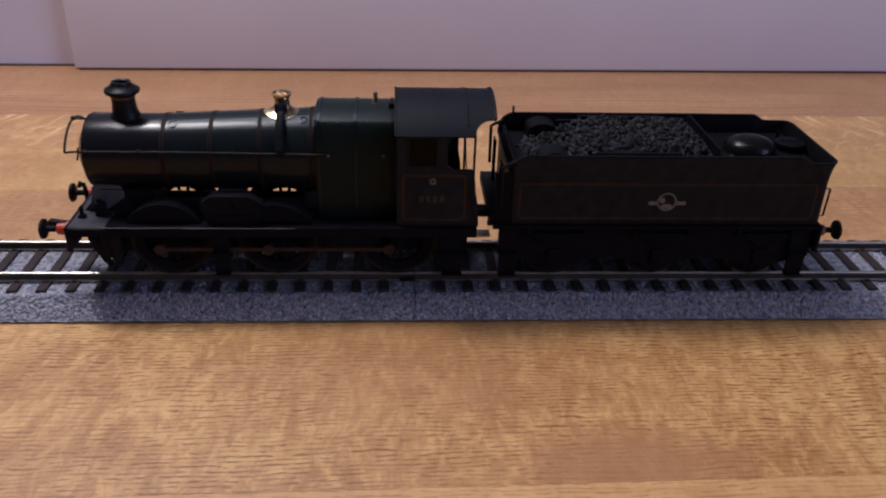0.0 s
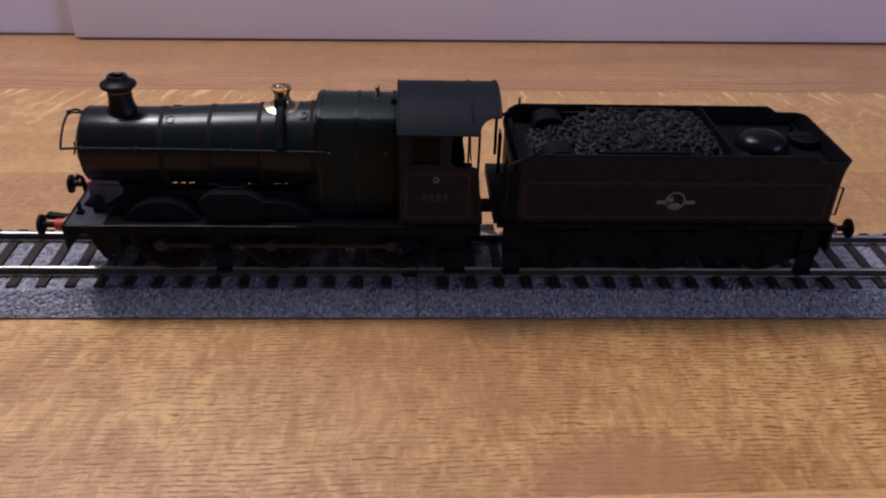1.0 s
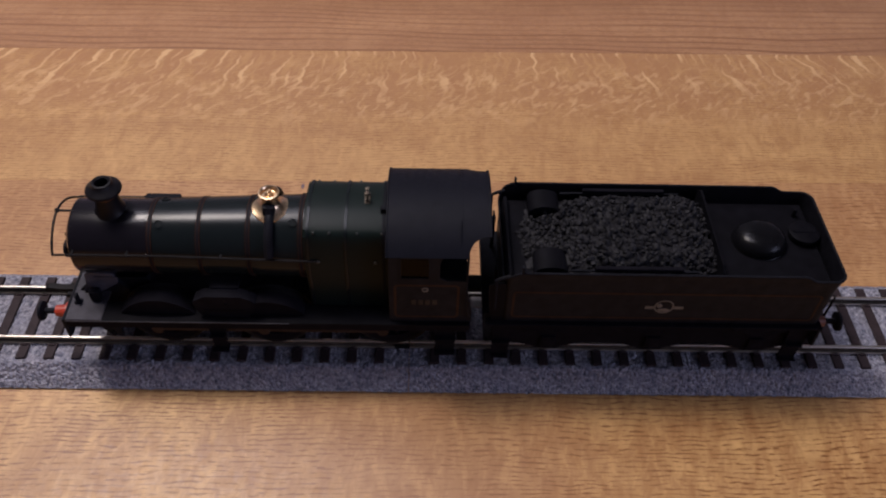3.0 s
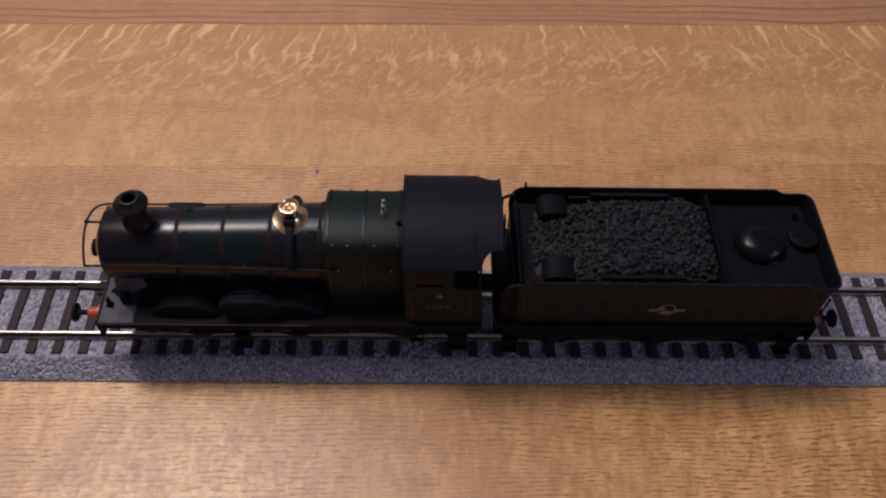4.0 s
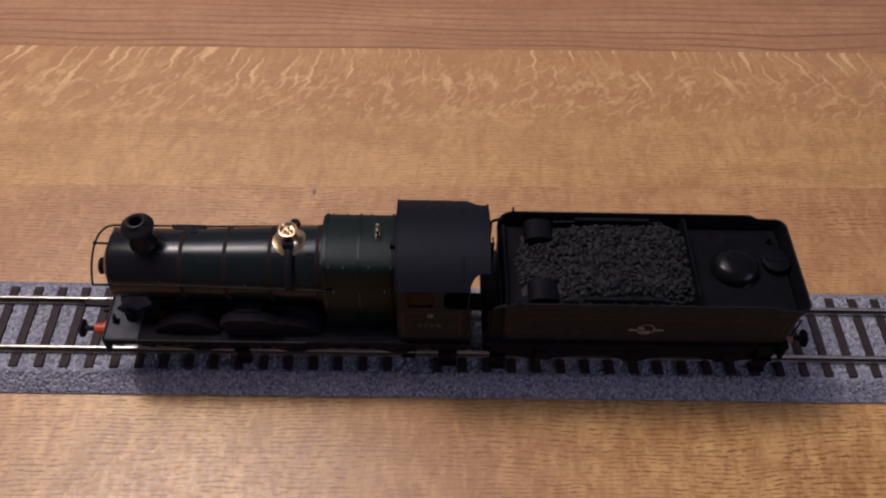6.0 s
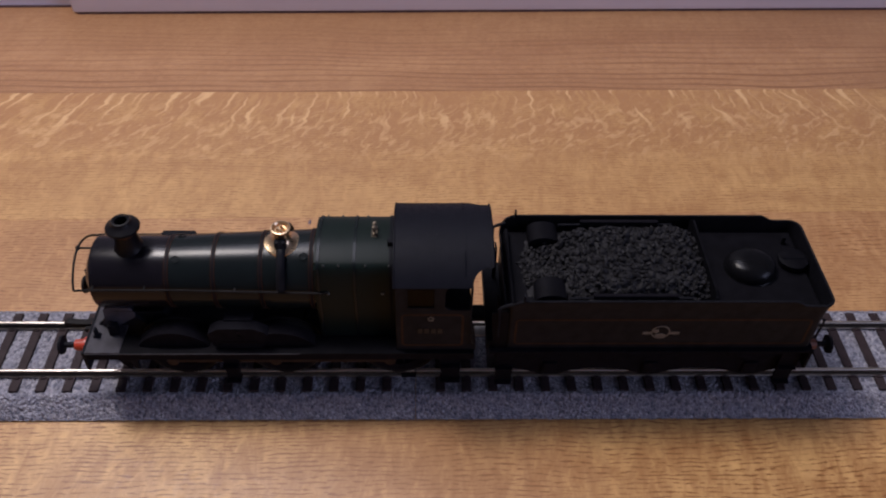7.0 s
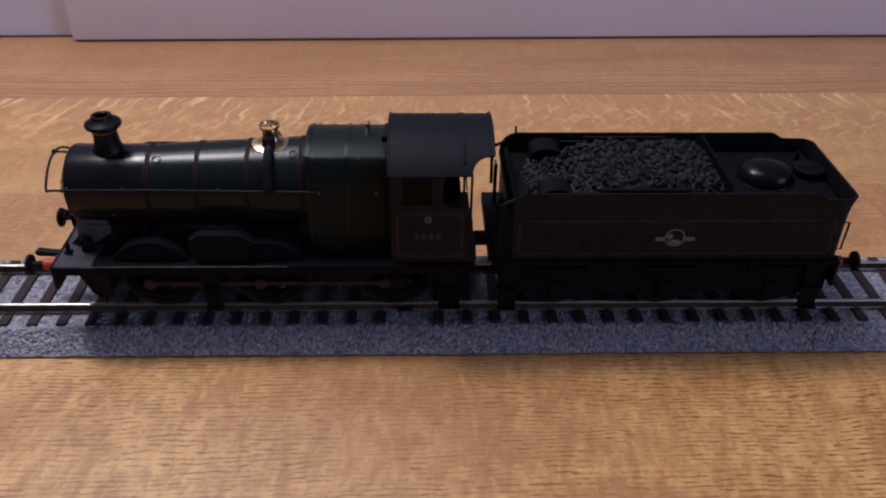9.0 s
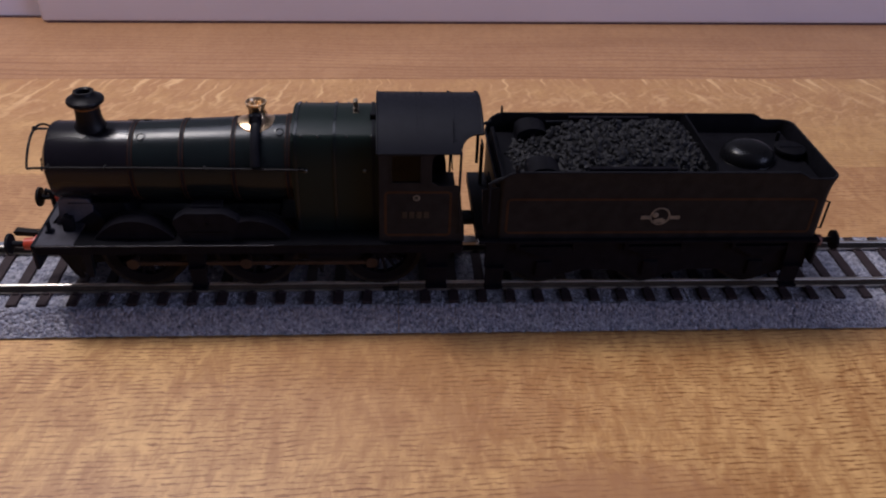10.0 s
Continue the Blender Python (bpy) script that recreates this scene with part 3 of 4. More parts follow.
def locomotive():
    eng = holder("model_locomotive", -35, 0, 8.8, "dark green and black model steam locomotive standing on track", "model locomotive")
    # smokebox and boiler barrel
    box = part("smokebox", lathe(B(), [(-82.3, 0), (-82.3, SMOKE_R - 0.7), (-82.0, SMOKE_R - 0.15), (-81.4, SMOKE_R), (-62.0, SMOKE_R), (-62.0, 0)], "x", (0, 0, AXIS_Z), 64), SMOKEBOX, eng, "satin black smokebox")
    bm = lathe(B(), [(-82.3, 0), (-82.3, 7.4), (-83.0, 7.2), (-83.9, 5.6), (-84.4, 3.0), (-84.6, 0)], "x", (0, 0, AXIS_Z), 40)
    door = part("smokebox_door", bm, SMOKEBOX, box)
    part("door_handle", pipe(pipe(B(), [(-85.0, 0, AXIS_Z), (-86.3, 0, AXIS_Z)], 0.5), [(-86.0, 0, AXIS_Z), (-86.2, -1.5, AXIS_Z - 2.4)], 0.25), STEEL, door)
    bm = B()
    for z in (-4, 4):
        block(bm, -84.0, -82.6, 3.5, 8.6, AXIS_Z + z - 0.4, AXIS_Z + z + 0.4, 0.1)
    part("door_hinge", bm, SMOKEBOX, door)
    bm = B()
    for k in range(44):
        w = 2 * math.pi * k / 44
        for x in (-81.2, -63.6):
            ball(bm, (x, SMOKE_R * math.cos(w), AXIS_Z + SMOKE_R * math.sin(w)), 0.16, 0.16, 0.16, 6, 4)
    part("rivets", bm, SMOKEBOX, box)
    part("boiler_barrel", lathe(B(), [(-62.0, 0), (-62.0, SMOKE_R + 0.05), (-25.0, SMOKE_R + 1.05), (-24.6, SMOKE_R + 1.05), (-24.6, 0)], "x", (0, 0, AXIS_Z), 64, tilt=0.024), GREEN, eng, "dark green tapered boiler barrel")
    for x in (-62.6, -50.8, -38.8, -26.1):
        r = boiler_radius(x)
        band = part("boiler_band", lathe(B(), [(x - 0.5, r - 0.2), (x - 0.5, r + 0.13), (x + 0.5, r + 0.14), (x + 0.5, r - 0.2)], "x", (0, 0, boiler_z(x)), 64), BLACK, eng)
        for d in (-0.42, 0.42):
            part("lining", lathe(B(), [(x + d - 0.09, r), (x + d - 0.09, r + 0.19), (x + d + 0.09, r + 0.19), (x + d + 0.09, r)], "x", (0, 0, boiler_z(x)), 64), ORANGE, band, "thin orange lining")
    # washout plugs
    for x, w in ((-60.3, 117), (-28.0, 117), (-60.3, 63)):
        r = boiler_radius(x)
        c, s = math.cos(radians(w)), math.sin(radians(w))
        bm = lathe(B(), [(-0.3, 1.15), (0.22, 1.15), (0.25, 0.85), (0.02, 0.75), (0.02, 0)], "z", (0, 0, 0), 20)
        bmesh.ops.transform(bm, matrix=Matrix.Translation((x, r * c, boiler_z(x) + r * s)) @ Matrix.Rotation(radians(w - 90), 4, "X"), verts=bm.verts)
        part("washout_plug", bm, GREEN, eng)
    # far-side ejector on the smokebox shoulder
    part("ejector", block(B(), -66.5, -57.5, 5.6, 8.0, 45.2, 47.2, 0.6, 2), BLACK, eng)
    # chimney
    x = -72.7
    bm = B()
    lathe(bm, [(47.4, 6.2), (48.4, 4.7), (49.3, 3.75), (50.4, 3.1), (51.4, 2.9), (53.8, 2.8), (53.9, 3.05), (54.2, 3.1), (54.3, 3.4), (54.7, 4.1), (55.2, 4.3), (55.65, 4.15), (56.1, 3.5), (56.6, 2.7), (57.0, 2.45),
               (57.5, 2.3), (57.55, 1.95), (57.3, 1.55), (54.4, 1.45), (52.4, 1.4), (52.4, 0)], "z", (x, 0, 0), 48)
    for v in bm.verts:      # the foot saddles the smokebox
        d = math.hypot(v.co.x - x, v.co.y)
        if v.co.z > 50.5:
            v.co.z += 0.5
        if v.co.z < 50.4 and d > 2.5:
            top = AXIS_Z + math.sqrt(max(0, SMOKE_R ** 2 - v.co.y ** 2))
            v.co.z += (top - 49.4) * min(1, (50.4 - v.co.z) / 1.6) + (0.9 if d > 5 else 0)
    stack = part("chimney", bm, STACK, eng, "black chimney with flared cap")
    part("cap_ring", lathe(B(), [(54.05, 2.7), (54.05, 2.98), (54.35, 2.98), (54.35, 2.7)], "z", (x, 0, 0), 40), paint("dull_copper", (0.17, 0.09, 0.045), 0.45, metal=0.9), stack, "thin dull copper ring")
    # safety valve cover
    x = -33.6
    bm = B()
    lathe(bm, [(50.2, 4.75), (50.75, 4.6), (51.15, 3.6), (51.6, 2.6), (52.4, 2.05), (53.6, 1.85), (54.3, 2.0), (54.8, 2.35), (55.3, 2.55), (55.55, 2.5), (55.6, 2.2), (55.2, 1.85), (54.6, 1.75), (54.5, 0)], "z", (x, 0, 0), 40)
    for v in bm.verts:
        d = math.hypot(v.co.x - x, v.co.y)
        if v.co.z < 51.8 and d > 2.0:
            top = boiler_z(x) + math.sqrt(boiler_radius(x) ** 2 - v.co.y ** 2)
            v.co.z += (top - 51.0) * min(1, (51.8 - v.co.z) / 1.2) + (0.35 if d > 4 else 0.1)
    bonnet = part("safety_valve_cover", bm, BRASS, eng, "polished brass safety valve cover")
    bm = B()
    for dx, dy in ((-0.8, 0), (0.8, 0), (0, 0.9), (0, -0.9)):
        lathe(bm, [(54.4, 0.42), (55.35, 0.42), (55.5, 0.25), (55.5, 0)], "z", (x + dx, dy, 0), 8)
    part("valve", bm, BRASS, bonnet)
    for s in (-1, 1):
        pts = []
        for w in range(72, 14, -6):
            r = boiler_radius(x) + 0.95
            pts.append((x + 0.1, s * r * math.cos(radians(w)), boiler_z(x) + r * math.sin(radians(w))))
        bm = pipe(B(), [(x, s * 2.2, 53.4), (x + 0.05, s * 3.0, 52.3)] + pts, 1.12, 10)
        block(bm, x - 1.5, x + 1.5, s * 1.9, s * 3.6, 51.0, 53.6, 0.4, 2)
        part("feed_pipe", bm, BLACK, eng)
    # firebox with square shoulders
    half = [(10.4, 26.0), (10.9, 38.0), (10.95, 42.0), (10.7, 45.4), (10.1, 48.6), (9.55, 50.2), (9.25, 50.8), (8.85, 51.2), (8.3, 51.5), (6.4, 52.2), (4.2, 52.75), (2.0, 53.1)]
    ring = half + [(-y, z) for y, z in half[::-1]]
    bm = prism(B(), ring, "x", -25.0, -4.6)
    rim = [e for e in bm.edges if all(abs(v.co.x + 25.0) < 0.01 for v in e.verts)]
    bmesh.ops.bevel(bm, geom=rim, offset=0.9, segments=3, affect="EDGES", profile=0.5)
    fire = part("firebox", bm, FIREBOX_GREEN, eng, "dark green square-shouldered firebox")
    for x in (-24.0, -15.0, -6.0):
        bm = prism(B(), [(y * 1.022, 26 + (z - 26) * 1.010) for y, z in ring], "x", x - 0.35, x + 0.35)
        part("firebox_band", bm, BLACK if x > -10 else GREEN, fire)
    bm = B()
    for s in (-1, 1):
        for x in (-22.6, -18.8, -12.2, -6.3):
            ball(bm, (x, s * 9.0, 51.1), 0.38, 0.34, 0.34, 8, 6)
        for x in (-21.8, -8.0):
            ball(bm, (x, s * 10.95, 43.0), 0.5, 0.4, 0.5, 8, 6)
    part("washout_plugs", bm, PLUG, fire, "small worn bright washout plugs")
    # whistles
    bm = B()
    for y, h in ((0.0, 56.0), (2.2, 55.4)):
        lathe(bm, [(52.6, 0), (52.6, 0.55), (54.0, 0.55), (54.1, 0.28), (54.9, 0.28), (55.0, 0.55), (h - 0.2, 0.58), (h, 0.3), (h, 0)], "z", (-10.2, y, 0), 12)
    block(bm, -10.9, -9.4, -0.9, 3.0, 52.6, 53.3, 0.15)
    part("whistles", bm, paint("dull_brass", (0.16, 0.13, 0.10), 0.45, metal=0.8), eng, "two small dull brass whistles")
    part("cab_bracket", block(B(), -6.8, -5.4, -4.0, -2.4, 52.0, 54.3, 0.2), BLACK, eng)
    # handrail round the boiler and over the smokebox door
    def rail_y(x):
        return 10.15 if x < -60 else 10.15 + (x + 60) * 0.028
    near = [(x, -rail_y(x), 43.35) for x in range(-22, -84, -3)] + [(-84.4, -10.15, 43.3), (-85.2, -10.1, 43.1)]
    arch = [(-85.4 - 0.5 * math.sin(radians(w)), -10.1 * math.cos(radians(w)), 43.1 + 5.1 * (1 - math.cos(radians(w)) ** 2)) for w in range(6, 180, 6)]
    pts = near + arch + [(x, -y, z) for x, y, z in near[::-1]]
    part("handrail", pipe(B(), pts, 0.30, 8), STEEL, eng, "thin wire handrail")
    for s in (-1, 1):
        for x in (-81.0, -68.0, -45.3, -22.4):
            r = boiler_radius(x)
            z = 43.35
            y0 = math.sqrt(r * r - (z - boiler_z(x)) ** 2)
            bm = pipe(B(), [(x, s * (y0 - 0.3), z), (x, s * rail_y(x), z)], 0.3, 6)
            ball(bm, (x, s * rail_y(x), z), 0.48, 0.48, 0.48, 8, 6)
            part("handrail_knob", bm, STEEL, eng)
    part("handrail_bracket", ball(pipe(B(), [(-82.0, 0, 48.2), (-86.0, 0, 48.3)], 0.32, 6), (-85.9, 0, 48.3), 0.62, 0.62, 0.62, 8, 6), STEEL, eng)
    engine_lower(eng)
    engine_cab(eng)
    return eng


def engine_lower(eng):
    # running plate: two side strips and a front platform
    plate = part("front_platform", block(B(), -86.0, -77.0, -16.2, 16.2, 25.12, 25.86, 0.1), FRAME_GREY, eng, "worn grey front platform")
    for s in (-1, 1):
        part("running_plate", block(B(), -77.0, 15.5, s * 9.9, s * 16.5, 25.1, 25.8, 0.1), DECK, eng, "grey-black running plate")
        part("valance", block(B(), -85.8, 15.5, s * 15.9, s * 16.4, 23.2, 25.1, 0.05), SHADED_BLACK, eng)
        # pale wire for the worn edge and the highlight along it
        part("plate_edge", pipe(B(), [(-85.9, s * 16.5, 25.7), (-60, s * 16.52, 25.75), (-30, s * 16.5, 25.7)], 0.13, 6), FRAME_GREY, eng, "worn edge of the running plate, its highlight put into the colour")
    beam = part("buffer_beam", block(B(), -86.9, -86.02, -16.3, 16.3, 18.8, 25.7, 0.12), BLACK, eng)
    part("beam_face", block(B(), -87.05, -86.9, -15.9, 15.9, 19.2, 25.3), RED, beam, "red painted face of the buffer beam")
    for y in (-11.0, 11.0):
        buffer(beam, -87.0, y, 22.8, -1, 3.4, RED)
    coupling(eng, -86.5, -1)
    # screw link hanging from the hook, and the vacuum pipe
    part("vacuum_pipe", pipe(B(), [(-87.6, 4.5, 18.0), (-88.0, 4.5, 27.0), (-88.3, 4.8, 28.0), (-89.2, 5.0, 28.4), (-89.7, 5.0, 27.2)], 0.6, 8), BLACK, beam)
    # lamp irons and steps on the front platform
    for y in (-10.5, 0.0, 10.5):
        bm = B()
        block(bm, -84.9, -83.1, y - 0.75, y + 0.75, 25.8, 26.6, 0.1)
        block(bm, -84.3, -83.7, y - 0.7, y + 0.7, 26.4, 29.0, 0.1)
        part("lamp_iron", bm, BLACK, plate)
    # frames inside the wheels and the smokebox saddle
    for s in (-1, 1):
        bm = prism(B(), [(-86, 19), (-86, 25.2), (-84.5, 26.0), (-81.5, 29.5), (-80.5, 32.8), (-74.5, 32.8), (-74.0, 29.0), (-71.5, 25.6), (14, 25.6), (14, 15), (-80, 14)], "y", s * 5.6, s * 6.6)
        part("main_frame", bm, BLACK, eng)
        bm = prism(B(), [(-83.6, 26.4), (-82.2, 29.0), (-81.8, 32.6), (-80.0, 33.4), (-75.0, 33.0), (-73.9, 31.2), (-74.2, 29.6), (-77.6, 27.2), (-79.0, 26.4)], "y", s * 6.62, s * 7.2)
        part("saddle_plate", bm, CASTING, eng, "bare grey saddle side plate")
    part("saddle", prism(B(), [(-5.5, 24), (-5.5, 29), (-7.4, 32.2), (-3.0, 29.6), (0, 29.0), (3.0, 29.6), (7.4, 32.2), (5.5, 29), (5.5, 24)], "x", -79.5, -66.5), BLACK, eng)
    bm = B()
    block(bm, -80.9, -78.2, -10.4, -8.4, 25.8, 29.6, 0.4, 2)
    block(bm, -80.3, -79.1, -9.9, -8.9, 29.5, 30.3, 0.2)
    part("sand_box", bm, PLATE_GREY, eng, "small grey sand box")
    # drive block between the frames, under the firebox
    part("drive_block", block(B(), -30, 10, -5.4, 5.4, 13.5, 26.0, 0.5), BLACK, eng)
    part("inner_chassis", block(B(), -79, -30.2, -5.3, 5.3, 13.5, 24.4, 0.4), BLACK, eng)
    part("ash_pan", prism(B(), [(-25, 25), (-22, 16), (-10, 16), (-8, 25)], "y", -10.2, 10.2), BLACK, eng)
    # splashers
    for s in (-1, 1):
        for x in WHEEL_X[:2]:
            prof = [(x + 11.4 * math.cos(radians(w)), 19.15 + 11.9 * math.sin(radians(w))) for w in range(36, 145, 6)]
            bm = prism(B(), prof, "y", s * 10.4, s * 14.0)
            part("splasher", bm, SHADED_BLACK, eng)
        bm = prism(B(), [(-51.6, 25.8), (-52.4, 27.2), (-53.6, 30.8), (-53.2, 31.8), (-50.6, 33.5), (-41.4, 33.5), (-38.6, 31.8), (-38.1, 30.8), (-39.4, 27.2), (-40.2, 25.8)], "y", s * 11.6, s * 14.6)
        trim = B()
        block(trim, -50.9, -40.6, s * 14.5, s * 14.75, 28.0, 28.7, 0.1)
        for z in (32.6, 30.6):
            part("sand_box_bolt", ball(B(), (-45.4, s * 14.6, z), 0.5, 0.25, 0.45, 8, 6), DECK, eng)
        part("sand_box_slot", trim, DECK, eng)
        part("sand_box", bm, PLATE_GREY, eng, "dark grey sloping-sided sand box")
        part("sand_box_lid", block(B(), -49.4, -42.2, s * 8.8, s * 11.9, 33.1, 34.0, 0.15), PLATE_GREY, eng)
    # wheels, rods, brakes
    for s in (-1, 1):
        for x in WHEEL_X:
            wheel(eng, x, s * 8.6, 19.15, 10.35, 16, (-2.4 * 0.9, -1.6))
        bm = B()
        for a, b in zip(WHEEL_X, WHEEL_X[1:]):
            block(bm, a - 2.2, b - 2.2, s * 11.9, s * 12.5, 16.95, 18.15, 0.15)
        for x in WHEEL_X:
            disc(bm, x - 2.2, s * 12.2, 17.55, 1.55, 1.1)
        part("coupling_rod", bm, ROD, eng, "brown metal coupling rod")
        for x in (-49.5, -20.0):
            bm = pipe(B(), [(x, s * 8.5, 24), (x + 0.8, s * 8.5, 18), (x + 0.4, s * 8.5, 12)], 0.55, 6)
            block(bm, x - 1.3, x + 0.2, s * 7.9, s * 9.3, 13.5, 18.5, 0.2)
            part("brake_hanger", bm, BLACK, eng)
        for x, w in ((-49.6, 4.6), (9.5, 6.0)):
            bm = B()
            prism(bm, [(x - w / 2, 25), (x - w / 2 + 0.5, 11.2), (x + w / 2 - 0.5, 11.2), (x + w / 2, 25)], "y", s * 13.2, s * 13.7)
            for z in (11.2, 17.4):
                block(bm, x - w / 2 + 0.3, x + w / 2 - 0.3, s * 12.2, s * 15.2, z, z + 0.5, 0.1)
            part("footstep", bm, SHADED_BLACK, eng)
        bm = prism(B(), [(-84.5, 19), (-82.0, 19), (-79.2, 11.2), (-80.0, 10.6), (-81.5, 12.2)], "y", s * 8.2, s * 8.9)
        part("guard_iron", bm, BLACK, eng)
        part("guard_bracket", prism(B(), [(-81.5, 25), (-80.6, 14.4), (-77.0, 12.8), (-75.8, 14.6), (-75.6, 25)], "y", s * 9.4, s * 9.9), BLACK, eng)
        part("front_spring", prism(B(), [(-78.6, 23), (-77.5, 13), (-76.0, 12.2), (-75.4, 23)], "y", s * 9.8, s * 11.0), BLACK, eng)


ROOF_R, ROOF_Z = 23.0, 33.1    # radius and centre of the roof's curve


def roof_point(x, a, lift=0.0):
    return (x, (ROOF_R + lift) * math.sin(a), ROOF_Z + (ROOF_R + lift) * math.cos(a))


def engine_cab(eng):
    # roof: a curved sheet whose rear corners are cut back in a hollow curve
    full = radians(42.7)
    def limit(x):
        if x < 14.3:
            return full
        q = min(1.0, (x - 14.3) / 3.8)
        return full - radians(12.7) * math.sqrt(max(0, 1 - (1 - q) ** 2))
    xs = [-5.2 + 1.6 * k for k in range(12)] + [14.3, 14.35, 14.45, 14.6, 14.9, 15.4, 16.1, 17.0, 17.8, 18.4, 19.0, 19.4]
    bm = B()
    sheets = []
    for lift in (0.0, -0.55):
        grid = [[bm.verts.new(roof_point(x, limit(x) * (2 * k / 36 - 1), lift)) for k in range(37)] for x in xs]
        for one, two in zip(grid, grid[1:]):
            for k in range(36):
                bm.faces.new((one[k], one[k + 1], two[k + 1], two[k]))
        sheets.append(grid)
    up, low = sheets
    for k in range(36):
        for i in (0, -1):
            bm.faces.new((up[i][k], up[i][k + 1], low[i][k + 1], low[i][k]))
    for i in range(len(xs) - 1):
        for k in (0, -1):
            bm.faces.new((up[i][k], up[i + 1][k], low[i + 1][k], low[i][k]))
    cab = part("cab_roof", bm, ROOF, eng, "matt grey curved cab roof")
    part("roof_beading", pipe(B(), [roof_point(19.35, limit(19.4) * (2 * k / 24 - 1), 0.05) for k in range(25)], 0.35, 6), ROOF, cab)
    part("roof_beading", pipe(B(), [roof_point(-5.1, full * (2 * k / 30 - 1), 0.02) for k in range(31)], 0.25, 6), ROOF, cab)
    bm = B()
    for x in (4.2, 5.6):
        for k in range(-12, 13):
            ball(bm, roof_point(x, radians(40) * k / 12.5, 0.0), 0.13, 0.13, 0.13, 6, 4)
    for k in range(-9, 10):
        ball(bm, roof_point(13.0, radians(36) * k / 9.5, 0.02), 0.15, 0.15, 0.15, 6, 4)
    part("rivets", bm, ROOF, cab)
    for s in (-1, 1):
        part("rain_strip", pipe(B(), [roof_point(12.4, s * radians(w), 0.12) for w in range(20, 36, 3)], 0.22, 6), ROOF, cab)
    # side sheets with a window and the open rear
    for s in (-1, 1):
        y0, y1 = s * 14.5, s * 15.1
        e = 0.0 if s < 0 else 2.5
        low = [(-4.7, 25.8), (15.9 - e, 25.8), (15.6 - e, 31.0), (14.6 - e, 36.5), (14.3 - e, 40.6), (13.6 - e, 41.3), (9.0, 41.3), (7.6, 42.3), (7.6, 47.2), (7.9, 48.7), (8.6, 49.7), (10.0, 50.15), (-4.7, 50.15), (-4.7, 49.3), (4.9, 49.3), (4.9, 42.3), (-1.7, 42.3), (-1.7, 49.28), (-4.7, 49.28)]
        bm = prism(B(), low, "y", y0, y1)
        side = part("cab_side", bm, TANK_GREEN, eng, "dark green cab side sheet")
        part("window_pane", block(B(), -1.7, 4.9, s * 14.7, s * 14.85, 42.3, 49.3), GLASS, side, "clear cab side window")
        bm = B()
        for a in ((-2.1, -1.7, 42.0, 49.6), (4.9, 5.3, 42.0, 49.6), (-2.1, 5.3, 49.3, 49.65), (-2.1, 5.3, 41.95, 42.3)):
            block(bm, a[0], a[1], s * 15.05, s * 15.25, a[2], a[3])
        part("window_beading", bm, TANK_GREEN, side)
        lining(side, -3.5, 12.5, 27.4, 39.9, s * 15.14)
        ring = lathe(B(), [(-0.06, 0.5), (-0.06, 0.8), (0.06, 0.8), (0.06, 0.5)], "y", (4.1, s * 15.16, 38.1), 20, closed=True)
        part("route_disc", ring, PALE, side, "small pale ring")
        part("route_disc_centre", disc(B(), 4.1, s * 15.12, 38.1, 0.5, 0.06), paint("grey_green_spot", (0.03, 0.033, 0.028), 0.5, gloss=0.1), side)
        # number plate, as plain bars
        bm = B()
        for k in range(4):
            x = 0.75 + 1.72 * k
            block(bm, x, x + 1.15, s * 15.1, s * 15.22, 32.5, 34.3)
        part("number_bars", bm, paint("tarnished_gold", (0.040, 0.033, 0.026), 0.5, metal=0.1, gloss=0.1), side, "four tarnished gold bars")
        part("cab_pillar", pipe(B(), [(14.15, s * 14.8, 28.0), (14.2, s * 14.8, 50.2)], 0.33, 8), BLACK, side)
        part("cab_rail", pipe(B(), [(15.1, s * 15.2, 28.5), (14.9, s * 15.8, 29.2), (14.4, s * 15.8, 38.0), (14.3, s * 15.2, 38.8)], 0.22, 6), STEEL, side)
    # front sheet with round-topped windows, floor and backhead
    arc = [(ROOF_R * math.sin(radians(w)), ROOF_Z + (ROOF_R - 0.4) * math.cos(radians(w))) for w in range(-39, 40, 6)]
    part("cab_front", prism(B(), [(14.6, 25.8)] + arc[::-1] + [(-14.6, 25.8)], "x", -4.9, -4.3), TANK_GREEN, eng)
    part("cab_floor", block(B(), -4.3, 15.2, -14.4, 14.4, 25.8, 28.5, 0.1), BLACK, eng)
    bm = block(B(), -4.3, -2.0, -8.5, 8.5, 28.5, 49.0, 1.5, 2)
    pipe(bm, [(-1.8, -4, 43), (-0.6, -1, 44), (-0.6, 2, 43)], 0.4)
    for y, z in ((-5, 46), (4, 46), (0, 40)):
        disc(bm, -1.8, y, z, 1.1, 0.8, "x")
    part("backhead", bm, BLACK, eng)
    part("drawbar", block(B(), 13.0, 24.5, -2.6, 2.6, 22.2, 23.8, 0.3), BLACK, eng)
    part("drawbar_plate", block(B(), 16.6, 20.6, -3.0, 0.5, 16.2, 17.0, 0.15), BRIGHT, eng, "bare metal drawbar plate")


